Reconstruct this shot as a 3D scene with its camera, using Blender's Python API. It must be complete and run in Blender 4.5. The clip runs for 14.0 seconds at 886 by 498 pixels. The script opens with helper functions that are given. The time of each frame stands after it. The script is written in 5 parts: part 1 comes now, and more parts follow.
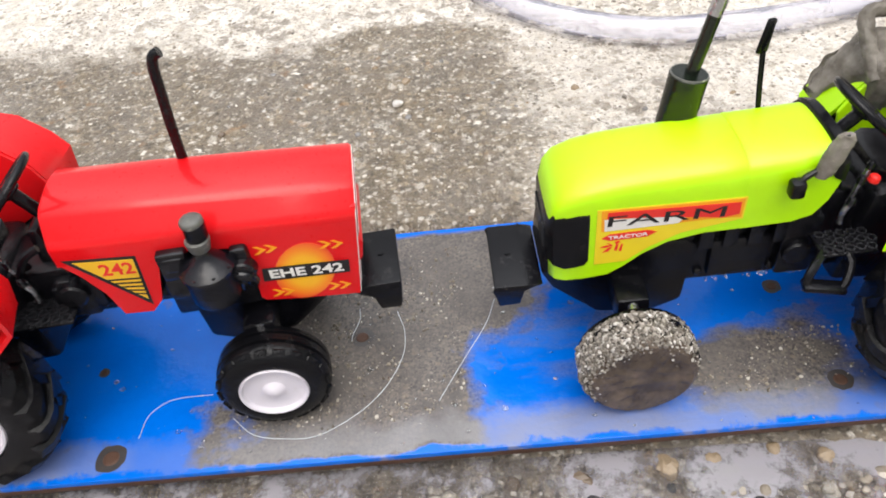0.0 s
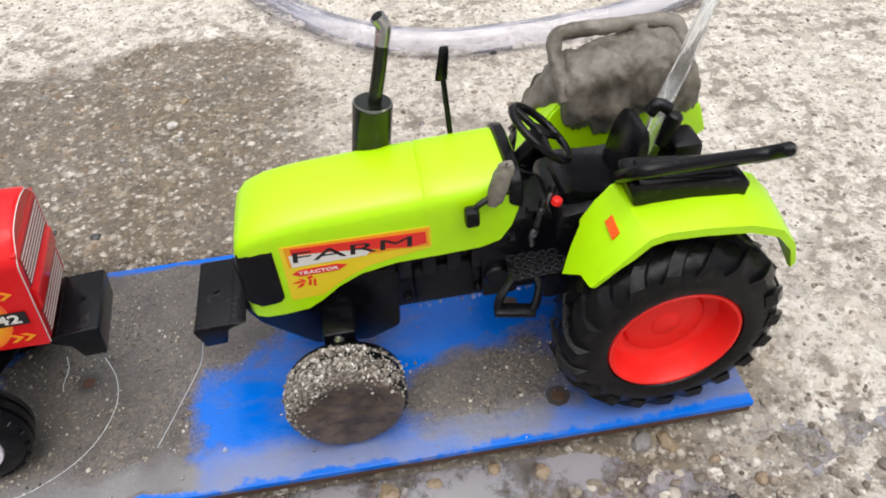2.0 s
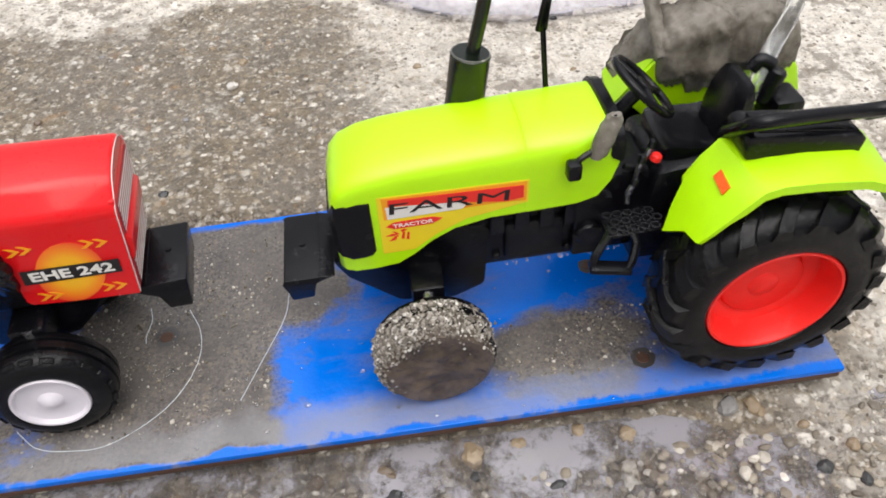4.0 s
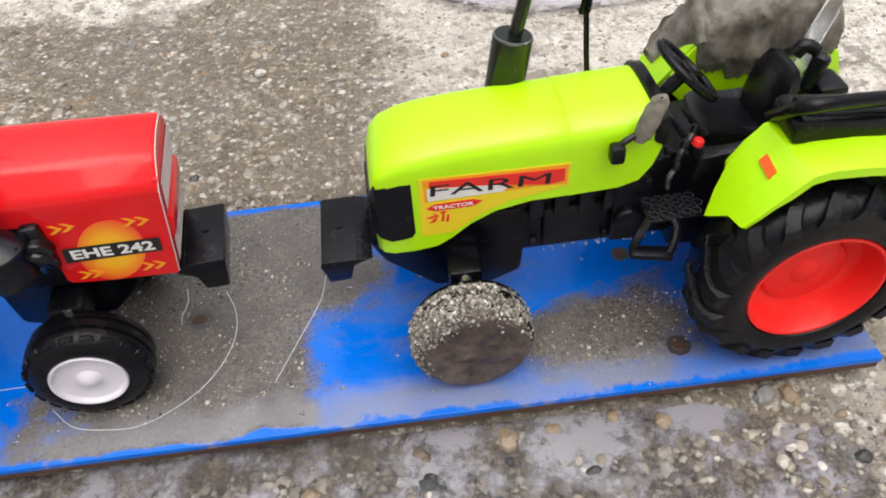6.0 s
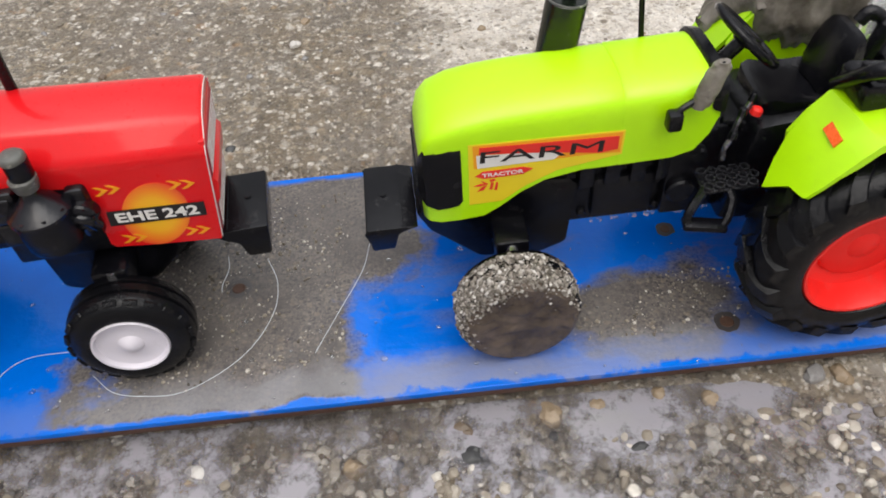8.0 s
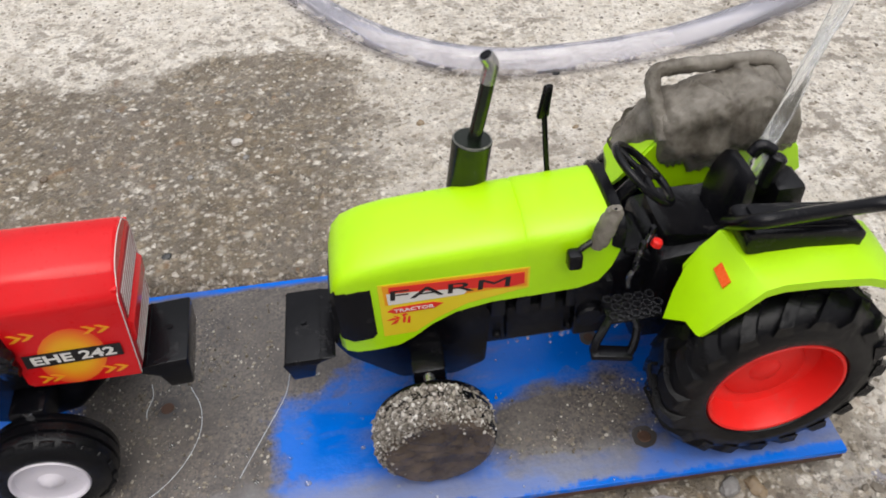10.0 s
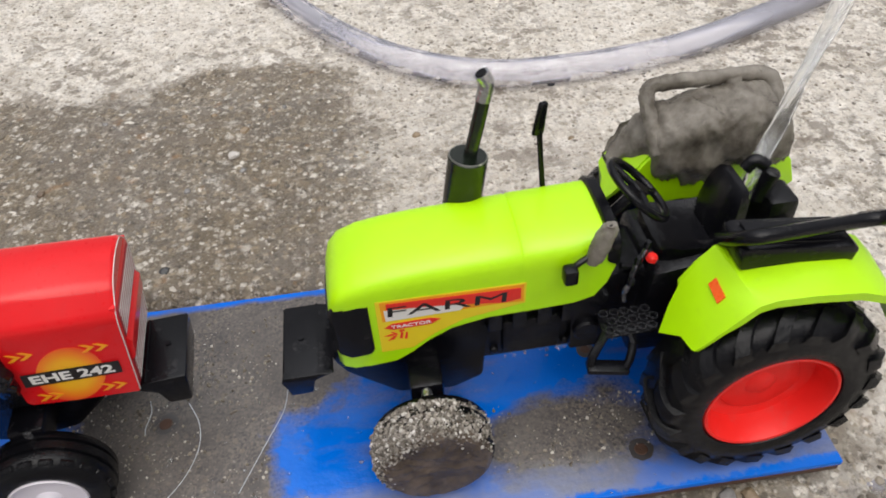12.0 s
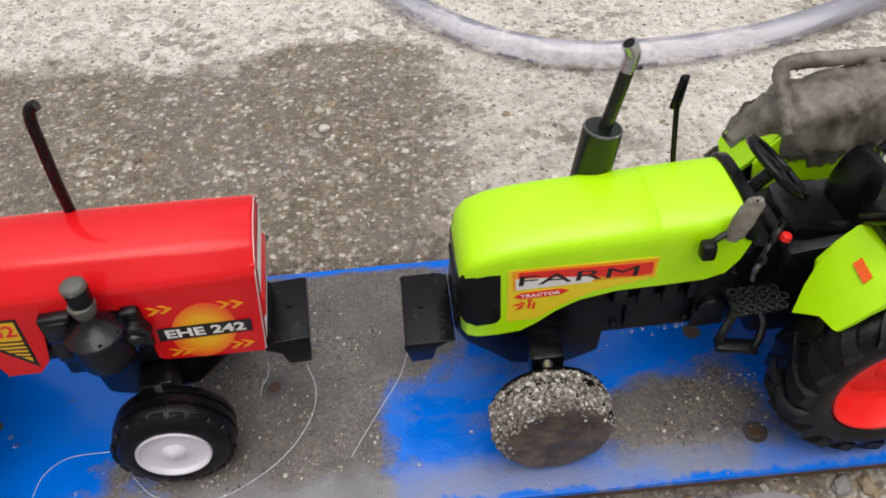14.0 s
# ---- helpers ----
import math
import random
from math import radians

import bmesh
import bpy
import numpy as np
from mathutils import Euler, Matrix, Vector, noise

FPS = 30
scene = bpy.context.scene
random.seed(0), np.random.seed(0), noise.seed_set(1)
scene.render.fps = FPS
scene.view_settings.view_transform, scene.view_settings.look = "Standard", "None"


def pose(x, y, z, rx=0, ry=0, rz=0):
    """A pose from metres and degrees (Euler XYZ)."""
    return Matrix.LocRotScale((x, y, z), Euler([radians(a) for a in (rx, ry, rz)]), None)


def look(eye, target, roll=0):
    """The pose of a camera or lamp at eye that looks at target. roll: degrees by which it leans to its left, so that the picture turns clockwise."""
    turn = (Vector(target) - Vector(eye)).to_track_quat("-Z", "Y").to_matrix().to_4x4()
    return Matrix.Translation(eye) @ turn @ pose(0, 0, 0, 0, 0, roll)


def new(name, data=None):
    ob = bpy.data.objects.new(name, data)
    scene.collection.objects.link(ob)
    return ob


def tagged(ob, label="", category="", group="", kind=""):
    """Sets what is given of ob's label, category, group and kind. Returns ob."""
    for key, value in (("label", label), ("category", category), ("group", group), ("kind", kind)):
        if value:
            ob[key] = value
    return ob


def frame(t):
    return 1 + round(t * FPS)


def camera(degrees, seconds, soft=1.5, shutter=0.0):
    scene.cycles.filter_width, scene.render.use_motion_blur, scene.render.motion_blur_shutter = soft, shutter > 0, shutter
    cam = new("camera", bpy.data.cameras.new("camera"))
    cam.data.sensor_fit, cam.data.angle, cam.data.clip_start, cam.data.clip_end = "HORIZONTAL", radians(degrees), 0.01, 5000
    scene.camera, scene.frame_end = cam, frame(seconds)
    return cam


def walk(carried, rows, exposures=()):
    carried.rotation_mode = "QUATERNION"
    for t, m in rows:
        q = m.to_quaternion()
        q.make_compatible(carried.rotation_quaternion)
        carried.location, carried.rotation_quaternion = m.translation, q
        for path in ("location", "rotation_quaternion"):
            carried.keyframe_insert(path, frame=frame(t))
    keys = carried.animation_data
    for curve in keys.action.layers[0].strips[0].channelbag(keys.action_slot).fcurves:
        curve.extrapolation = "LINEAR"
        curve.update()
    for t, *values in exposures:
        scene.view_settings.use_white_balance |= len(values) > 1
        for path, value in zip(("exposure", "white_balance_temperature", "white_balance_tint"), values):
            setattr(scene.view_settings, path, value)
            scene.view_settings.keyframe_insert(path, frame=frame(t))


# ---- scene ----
cam = camera(61.8, 14.0, soft=1.8)
PATH = [
    (0.0, (0.0075, -0.1243, 0.1778), (-0.0073, 0.0579, 0.0073), -7.50),
    (0.5, (0.0159, -0.1223, 0.1785), (0.0066, 0.0601, 0.0077), -7.38),
    (1.0, (0.0293, -0.1242, 0.1855), (0.0282, 0.0593, 0.0157), -6.48),
    (1.5, (0.0455, -0.1256, 0.1820), (0.0527, 0.0567, 0.0110), -5.05),
    (2.0, (0.0655, -0.1178, 0.1774), (0.0780, 0.0617, 0.0038), -4.58),
    (2.5, (0.0569, -0.1156, 0.1724), (0.0690, 0.0611, -0.0040), -4.58),
    (3.0, (0.0455, -0.1180, 0.1719), (0.0555, 0.0576, -0.0058), -4.55),
    (5.5, (0.0427, -0.1182, 0.1702), (0.0495, 0.0574, -0.0075), -4.48),
    (6.0, (0.0359, -0.1197, 0.1692), (0.0413, 0.0557, -0.0089), -4.44),
    (6.5, (0.0358, -0.1190, 0.1679), (0.0397, 0.0556, -0.0110), -4.52),
    (7.0, (0.0291, -0.1204, 0.1664), (0.0313, 0.0537, -0.0131), -4.64),
    (7.5, (0.0291, -0.1198, 0.1651), (0.0303, 0.0535, -0.0151), -4.70),
    (8.0, (0.0276, -0.1198, 0.1640), (0.0276, 0.0528, -0.0169), -4.86),
    (8.5, (0.0278, -0.1191, 0.1628), (0.0293, 0.0543, -0.0173), -4.75),
    (9.0, (0.0458, -0.1131, 0.1791), (0.0512, 0.0637, 0.0024), -4.73),
    (11.5, (0.0469, -0.1054, 0.1853), (0.0550, 0.0756, 0.0130), -4.38),
    (12.0, (0.0469, -0.1060, 0.1864), (0.0555, 0.0751, 0.0143), -4.48),
    (12.5, (0.0467, -0.1066, 0.1877), (0.0554, 0.0748, 0.0159), -4.45),
    (13.0, (0.0363, -0.1083, 0.1854), (0.0433, 0.0725, 0.0129), -4.27),
    (13.5, (0.0254, -0.1082, 0.1842), (0.0294, 0.0718, 0.0107), -4.13),
    (14.0, (0.0203, -0.1079, 0.1840), (0.0202, 0.0718, 0.0102), -4.25),
]
EXPOSURES = [(0.0, 0.3), (0.5, 0.12), (1.0, 0.02), (2.0, -0.01), (3.0, 0.1), (5.5, 0.07), (6.5, 0.04), (7.5, -0.04), (8.5, -0.12), (9.0, -0.18), (11.5, -0.28), (14.0, -0.28)]
walk(cam, [(t, look(eye, aim, roll)) for t, eye, aim, roll in PATH], EXPOSURES)

# ---- light: bright overcast daylight ----
world = bpy.data.worlds.new("overcast_sky")
scene.world = world
world.use_nodes = True
wn = world.node_tree
sky = wn.nodes.new("ShaderNodeTexSky")
sky.sky_type, sky.sun_disc = "NISHITA", False
sky.sun_elevation, sky.sun_rotation = radians(62), radians(200)
sky.air_density, sky.dust_density = 1.0, 4.0
cloud = wn.nodes.new("ShaderNodeMix")
cloud.data_type = "RGBA"
cloud.inputs["Factor"].default_value = 0.8
cloud.inputs["B"].default_value = (9.2, 9.2, 9.4, 1)
wn.links.new(sky.outputs["Color"], cloud.inputs["A"])
# overcast dome: the sky brightens smoothly towards the zenith
up = wn.nodes.new("ShaderNodeSeparateXYZ")
wn.links.new(wn.nodes.new("ShaderNodeTexCoord").outputs["Generated"], up.inputs[0])
dome = wn.nodes.new("ShaderNodeMapRange")
dome.inputs["From Min"].default_value, dome.inputs["From Max"].default_value = 0.0, 1.0
dome.inputs["To Min"].default_value, dome.inputs["To Max"].default_value = 0.045, 0.345
height = wn.nodes.new("ShaderNodeMath")
height.operation, height.use_clamp = "POWER", True
height.inputs[1].default_value = 3.6
wn.links.new(up.outputs["Z"], height.inputs[0])
wn.links.new(height.outputs[0], dome.inputs["Value"])
wn.links.new(cloud.outputs["Result"], wn.nodes["Background"].inputs["Color"])
wn.links.new(dome.outputs["Result"], wn.nodes["Background"].inputs["Strength"])
sun = new("sun", bpy.data.lights.new("sun", "SUN"))
sun.data.energy, sun.data.angle, sun.data.color = 1.5, radians(50), (1.0, 0.96, 0.9)
sun.matrix_world = look((0.15, -0.35, 0.8), (0, 0, 0))


# ---- materials ----
def links(m):
    m.use_nodes = True
    nt = m.node_tree
    return nt, nt.nodes["Principled BSDF"]


def noise_node(nt, scale, detail=4, rough=0.6, vec=None):
    n = nt.nodes.new("ShaderNodeTexNoise")
    n.inputs["Scale"].default_value, n.inputs["Detail"].default_value, n.inputs["Roughness"].default_value = scale, detail, rough
    if vec is None:
        vec = nt.nodes.new("ShaderNodeTexCoord").outputs["Object"]
    nt.links.new(vec, n.inputs["Vector"])
    return n.outputs["Fac"]


def ramp(nt, fac, stops):
    r = nt.nodes.new("ShaderNodeValToRGB")
    e = r.color_ramp.elements
    while len(e) < len(stops):
        e.new(0.5)
    for el, (p, c) in zip(e, stops):
        el.position = p
        el.color = (c, c, c, 1) if isinstance(c, (int, float)) else (*c, 1)
    nt.links.new(fac, r.inputs["Fac"])
    return r.outputs["Color"]


def mix(nt, fac, a, b, kind="MIX"):
    n = nt.nodes.new("ShaderNodeMix")
    n.data_type, n.blend_type = "RGBA", kind
    for key, v in (("Factor", fac), ("A", a), ("B", b)):
        if isinstance(v, (int, float)):
            n.inputs[key].default_value = v if key == "Factor" else (v, v, v, 1)
        elif isinstance(v, tuple):
            n.inputs[key].default_value = (*v, 1)
        else:
            nt.links.new(v, n.inputs[key])
    return n.outputs["Result"]


def calc(nt, op, a, b=0.0, clamp=False):
    n = nt.nodes.new("ShaderNodeMath")
    n.operation, n.use_clamp = op, clamp
    for i, v in enumerate((a, b)):
        if isinstance(v, (int, float)):
            n.inputs[i].default_value = v
        else:
            nt.links.new(v, n.inputs[i])
    return n.outputs[0]


def bump(nt, bsdf, height, strength, distance):
    b = nt.nodes.new("ShaderNodeBump")
    b.inputs["Strength"].default_value, b.inputs["Distance"].default_value = strength, distance
    nt.links.new(height, b.inputs["Height"])
    nt.links.new(b.outputs["Normal"], bsdf.inputs["Normal"])


def plastic(name, base, rough=0.3, grime=(0.2, 0.18, 0.15), dirt=0.25, relief=0.15, coat=0.0, metal=0.0, spec=0.5):
    """Moulded surface with faint tone changes, dried spots and small scratches."""
    m = bpy.data.materials.new(name)
    nt, b = links(m)
    large = noise_node(nt, 45, 3)
    fine = noise_node(nt, 700, 6, 0.7)
    c = mix(nt, ramp(nt, large, [(0.3, 0.0), (0.7, 1.0)]), tuple(0.9 * x for x in base), base)
    spots = calc(nt, "MULTIPLY", ramp(nt, noise_node(nt, 210, 5, 0.75), [(0.56, 0.0), (0.7, 1.0)]), dirt)
    c = mix(nt, spots, c, grime)
    nt.links.new(c, b.inputs["Base Color"])
    nt.links.new(calc(nt, "ADD", calc(nt, "MULTIPLY", fine, 0.25), rough - 0.1), b.inputs["Roughness"])
    b.inputs["Metallic"].default_value = metal
    b.inputs["Specular IOR Level"].default_value = spec
    b.inputs["Coat Weight"].default_value = coat
    b.inputs["Coat Roughness"].default_value = 0.08
    film = noise_node(nt, 240, 2, 0.5)
    bump(nt, b, calc(nt, "ADD", fine, calc(nt, "MULTIPLY", film, 1.5)), relief, 0.0004)
    return m


RED = plastic("red_plastic", (0.74, 0.008, 0.012), 0.28, dirt=0.03, relief=0.04, coat=0.5, spec=0.15)
LIME = plastic("lime_plastic", (0.48, 0.88, 0.0), 0.36, dirt=0.04, relief=0.05, coat=0.1)
BLACK = plastic("black_plastic", (0.004, 0.004, 0.0055), 0.14, (0.07, 0.066, 0.066), 0.25, 0.28, spec=0.24)
GREASY = plastic("oily_black_plastic", (0.004, 0.004, 0.0055), 0.1, (0.08, 0.078, 0.08), 0.14, 0.6, spec=0.3)
SHINY = plastic("wet_black_plastic", (0.004, 0.004, 0.006), 0.1, (0.07, 0.07, 0.07), 0.08, 0.25, coat=0.25, spec=0.3)
LID = plastic("polished_black_plastic", (0.006, 0.006, 0.009), 0.1, (0.1, 0.1, 0.1), 0.1, 0.3, coat=0.2, spec=0.35)
# a little paler than the plain black, for the honeycomb cells
GRIP = plastic("paler_black_plastic", (0.014, 0.014, 0.016), 0.2, (0.12, 0.115, 0.11), 0.3, 0.4, spec=0.45)
RUBBER = plastic("rubber", (0.004, 0.004, 0.005), 0.16, (0.06, 0.056, 0.056), 0.15, 0.5, spec=0.22)
OLIVE = plastic("dark_olive_plastic", (0.005, 0.009, 0.0045), 0.17, (0.08, 0.085, 0.07), 0.3, 0.3, 0.2)
WHITE = plastic("white_plastic", (0.76, 0.72, 0.78), 0.35, (0.4, 0.37, 0.35), 0.2, 0.08)
WHEEL_RED = plastic("wheel_red_plastic", (0.9, 0.025, 0.02), 0.36, (0.5, 0.2, 0.18), 0.12, 0.1, spec=0.3)
STEEL = plastic("dull_steel", (0.5, 0.5, 0.52), 0.22, (0.15, 0.12, 0.1), 0.3, 0.2, 0.0, 0.9)
DUSTY = plastic("dusty_dark_metal", (0.1, 0.1, 0.09), 0.3, (0.5, 0.47, 0.4), 0.95, 0.5)
ORANGE = plastic("orange_reflector", (0.9, 0.12, 0.01), 0.25, dirt=0.05)
S_RED = plastic("sticker_red", (0.8, 0.03, 0.02), 0.35, dirt=0.05)
S_WHITE = plastic("sticker_white", (0.8, 0.78, 0.74), 0.35, dirt=0.08)
S_YELLOW = plastic("sticker_yellow", (0.85, 0.5, 0.02), 0.35, dirt=0.05)
S_LEMON = plastic("sticker_lemon", (0.85, 0.66, 0.02), 0.35, dirt=0.05)
S_AMBER = plastic("sticker_amber", (0.9, 0.36, 0.01), 0.35, dirt=0.05)
S_MAROON = plastic("sticker_maroon", (0.3, 0.03, 0.035), 0.35, dirt=0.05)
S_BLACK = plastic("sticker_black", (0.012, 0.01, 0.01), 0.35, dirt=0.05)


def sun_print():
    """A printed sun: yellow in the middle, glowing out to red."""
    m = bpy.data.materials.new("sticker_sun")
    nt, b = links(m)
    at = nt.nodes.new("ShaderNodeMapping")
    at.inputs["Location"].default_value = (-0.0151 * 118, 0, -0.041 * 100)
    at.inputs["Scale"].default_value = (118, 0, 100)
    nt.links.new(nt.nodes.new("ShaderNodeTexCoord").outputs["Object"], at.inputs["Vector"])
    far = nt.nodes.new("ShaderNodeVectorMath")
    far.operation = "LENGTH"
    nt.links.new(at.outputs[0], far.inputs[0])
    c = ramp(nt, far.outputs["Value"], [(0.0, (0.92, 0.58, 0.02)), (0.5, (0.92, 0.46, 0.015)), (0.78, (0.9, 0.24, 0.012)), (1.0, (0.82, 0.07, 0.02))])
    c = mix(nt, calc(nt, "MULTIPLY", noise_node(nt, 300, 4), 0.2), c, (0.8, 0.2, 0.02))
    nt.links.new(c, b.inputs["Base Color"])
    b.inputs["Roughness"].default_value = 0.3
    return m


S_SUN = sun_print()


def mud_material(name, dark, light):
    m = bpy.data.materials.new(name)
    nt, b = links(m)
    c = mix(nt, ramp(nt, noise_node(nt, 120, 5), [(0.35, 0.0), (0.65, 1.0)]), dark, light)
    c = mix(nt, ramp(nt, noise_node(nt, 900, 4, 0.8), [(0.62, 0.0), (0.75, 0.4)]), c, tuple(min(1, 2 * x) for x in light))
    nt.links.new(c, b.inputs["Base Color"])
    b.inputs["Roughness"].default_value = 0.27
    bump(nt, b, noise_node(nt, 600, 6, 0.75), 0.7, 0.0008)
    return m


MUD = mud_material("wet_clay_mud", (0.095, 0.08, 0.062), (0.26, 0.235, 0.2))
BROWN_MUD = mud_material("wet_brown_mud", (0.055, 0.04, 0.029), (0.14, 0.105, 0.08))


def pebble_material(name, stops, rough):
    """Every stone takes its own tone out of the ramp."""
    m = bpy.data.materials.new(name)
    nt, b = links(m)
    g = nt.nodes.new("ShaderNodeNewGeometry")
    c = ramp(nt, g.outputs["Random Per Island"], stops)
    c = mix(nt, calc(nt, "MULTIPLY", noise_node(nt, 800, 5), 0.5), c, (0.1, 0.09, 0.08), "MULTIPLY")
    nt.links.new(c, b.inputs["Base Color"])
    b.inputs["Roughness"].default_value = rough
    return m


GRIT = pebble_material("grit", [(0.0, (0.12, 0.1, 0.08)), (0.3, (0.25, 0.21, 0.16)), (0.72, (0.38, 0.33, 0.26)), (0.97, (0.78, 0.73, 0.65))], 0.45)
CRUST = pebble_material("sand_crust", [(0.0, (0.08, 0.068, 0.055)), (0.45, (0.24, 0.21, 0.175)), (0.8, (0.45, 0.41, 0.36)), (0.98, (0.8, 0.77, 0.73))], 0.5)


def one_stone(name, base):
    m = bpy.data.materials.new(name)
    nt, b = links(m)
    c = mix(nt, noise_node(nt, 350, 5), tuple(0.55 * x for x in base), tuple(min(1, 1.25 * x) for x in base))
    nt.links.new(c, b.inputs["Base Color"])
    b.inputs["Roughness"].default_value = 0.2
    bump(nt, b, noise_node(nt, 700, 6, 0.7), 0.6, 0.0006)
    return m


STONES = [one_stone("ochre_stone", (0.3, 0.225, 0.145)), one_stone("white_stone", (0.6, 0.57, 0.53)), one_stone("dark_stone", (0.05, 0.05, 0.05)), one_stone("brown_stone", (0.15, 0.11, 0.075)), one_stone("grey_stone", (0.25, 0.24, 0.23))]


def concrete():
    m = bpy.data.materials.new("wet_exposed_concrete")
    nt, b = links(m)
    pos = nt.nodes.new("ShaderNodeTexCoord").outputs["Object"]
    sep = nt.nodes.new("ShaderNodeSeparateXYZ")
    nt.links.new(pos, sep.inputs[0])
    x, y = sep.outputs["X"], sep.outputs["Y"]
    wob = calc(nt, "SUBTRACT", noise_node(nt, 14, 5, 0.65, pos), 0.5)
    # dampness: an uneven stain beside the board, dry concrete beyond it
    ragged = calc(nt, "ADD", calc(nt, "MULTIPLY", wob, 0.07), calc(nt, "MULTIPLY", calc(nt, "SUBTRACT", noise_node(nt, 75, 5, 0.7, pos), 0.5), 0.05))
    far = calc(nt, "ADD", calc(nt, "ADD", y, ragged), calc(nt, "MULTIPLY", x, 0.06))
    wet = ramp(nt, calc(nt, "MULTIPLY", far, 2.0), [(0.405, 1.0), (0.45, 0.08), (0.5, 0.0)])
    # a darker tongue that runs on into the dry concrete
    tx = calc(nt, "DIVIDE", calc(nt, "ADD", x, 0.022), 0.062)
    ty = calc(nt, "DIVIDE", calc(nt, "SUBTRACT", y, 0.207), 0.034)
    tongue = calc(nt, "ADD", calc(nt, "MULTIPLY", calc(nt, "POWER", calc(nt, "ADD", calc(nt, "MULTIPLY", tx, tx), calc(nt, "MULTIPLY", ty, ty)), 0.5), 0.5), calc(nt, "MULTIPLY", ragged, 6.0))
    wet = calc(nt, "MAXIMUM", wet, ramp(nt, tongue, [(0.42, 0.95), (0.54, 0.0)]))
    right = ramp(nt, calc(nt, "ADD", calc(nt, "ADD", x, calc(nt, "MULTIPLY", ragged, 0.9)), 0.3), [(0.315, 1.0), (0.342, 0.26), (0.4, 0.2), (0.45, 0.04)])
    front = ramp(nt, calc(nt, "ADD", calc(nt, "MULTIPLY", x, 2.0), calc(nt, "ADD", calc(nt, "MULTIPLY", wob, 0.3), 0.5)), [(0.77, 1.0), (0.86, 0.15)])
    here = ramp(nt, calc(nt, "ADD", y, 0.4), [(0.44, 0.0), (0.47, 1.0)])
    wet = calc(nt, "MULTIPLY", wet, mix(nt, here, front, right))
    reach = calc(nt, "MULTIPLY", ramp(nt, calc(nt, "ADD", calc(nt, "ADD", y, wob), 0.9), [(0.45, 0.0), (0.6, 1.0)]), ramp(nt, calc(nt, "ADD", calc(nt, "ADD", x, wob), 0.95), [(0.25, 0.0), (0.5, 1.0)]))
    reach = calc(nt, "MULTIPLY", reach, ramp(nt, calc(nt, "ADD", x, wob), [(0.3, 1.0), (0.5, 0.0)]))
    wet = calc(nt, "MULTIPLY", wet, reach)
    dry = mix(nt, ramp(nt, noise_node(nt, 55, 6, 0.75, pos), [(0.3, 0.0), (0.65, 1.0)]), (0.52, 0.47, 0.4), (0.82, 0.78, 0.72))
    damp = mix(nt, ramp(nt, noise_node(nt, 45, 6, 0.75, pos), [(0.3, 0.0), (0.7, 1.0)]), (0.085, 0.064, 0.04), (0.235, 0.19, 0.13))
    damp = mix(nt, ramp(nt, noise_node(nt, 19, 4, 0.6, pos), [(0.42, 0.0), (0.62, 0.6)]), damp, (0.2, 0.185, 0.17))
    # weathered slabs further out, with old stains a step or two wide
    ring = calc(nt, "POWER", calc(nt, "ADD", calc(nt, "MULTIPLY", x, x), calc(nt, "MULTIPLY", y, y)), 0.5)
    outer = ramp(nt, calc(nt, "MULTIPLY", calc(nt, "ADD", ring, calc(nt, "MULTIPLY", calc(nt, "SUBTRACT", noise_node(nt, 1.4, 6, 0.65, pos), 0.5), 3.2)), 0.5), [(0.36, 0.0), (0.75, 1.0)])
    old = mix(nt, ramp(nt, noise_node(nt, 1.3, 7, 0.65, pos), [(0.36, 0.0), (0.62, 1.0)]), (0.2, 0.185, 0.16), (0.46, 0.43, 0.385))
    old = mix(nt, calc(nt, "MULTIPLY", ramp(nt, noise_node(nt, 7, 6, 0.7, pos), [(0.42, 0.0), (0.6, 1.0)]), 0.6), old, (0.33, 0.31, 0.275))
    dry = mix(nt, outer, dry, old)
    c = mix(nt, wet, dry, damp)
    # aggregate: rounded grains of several sizes and tones in the cement
    relief = None
    for scale, low, high, amount in ((115, 0.54, 0.62, 0.75), (210, 0.45, 0.55, 0.85), (400, 0.38, 0.5, 0.8), (800, 0.4, 0.55, 0.55)):
        v = nt.nodes.new("ShaderNodeTexVoronoi")
        v.inputs["Scale"].default_value = scale
        warp = nt.nodes.new("ShaderNodeVectorMath")
        warp.operation = "MULTIPLY_ADD"
        n = nt.nodes.new("ShaderNodeTexNoise")
        n.inputs["Scale"].default_value = scale * 1.3
        nt.links.new(pos, n.inputs["Vector"])
        nt.links.new(n.outputs["Color"], warp.inputs[0])
        warp.inputs[1].default_value = (0.7 / scale,) * 3
        nt.links.new(pos, warp.inputs[2])
        nt.links.new(warp.outputs[0], v.inputs["Vector"])
        grains = ramp(nt, v.outputs["Distance"], [(0.32, 1.0), (0.58, 0.0)])
        pick = ramp(nt, noise_node(nt, scale * 0.45, 3, 0.5, pos), [(low, 0.0), (high, 1.0)])
        tone = nt.nodes.new("ShaderNodeSeparateColor")
        nt.links.new(v.outputs["Color"], tone.inputs[0])
        light = ramp(nt, tone.outputs[0], [(0.0, (0.07, 0.06, 0.05)), (0.3, (0.19, 0.15, 0.1)), (0.55, (0.34, 0.27, 0.18)), (0.75, (0.42, 0.38, 0.32)), (0.95, (0.8, 0.75, 0.67))])
        pale = ramp(nt, tone.outputs[0], [(0.0, (0.22, 0.19, 0.15)), (0.3, (0.5, 0.44, 0.36)), (1.0, (0.85, 0.8, 0.72))])
        k = calc(nt, "MULTIPLY", grains, pick)
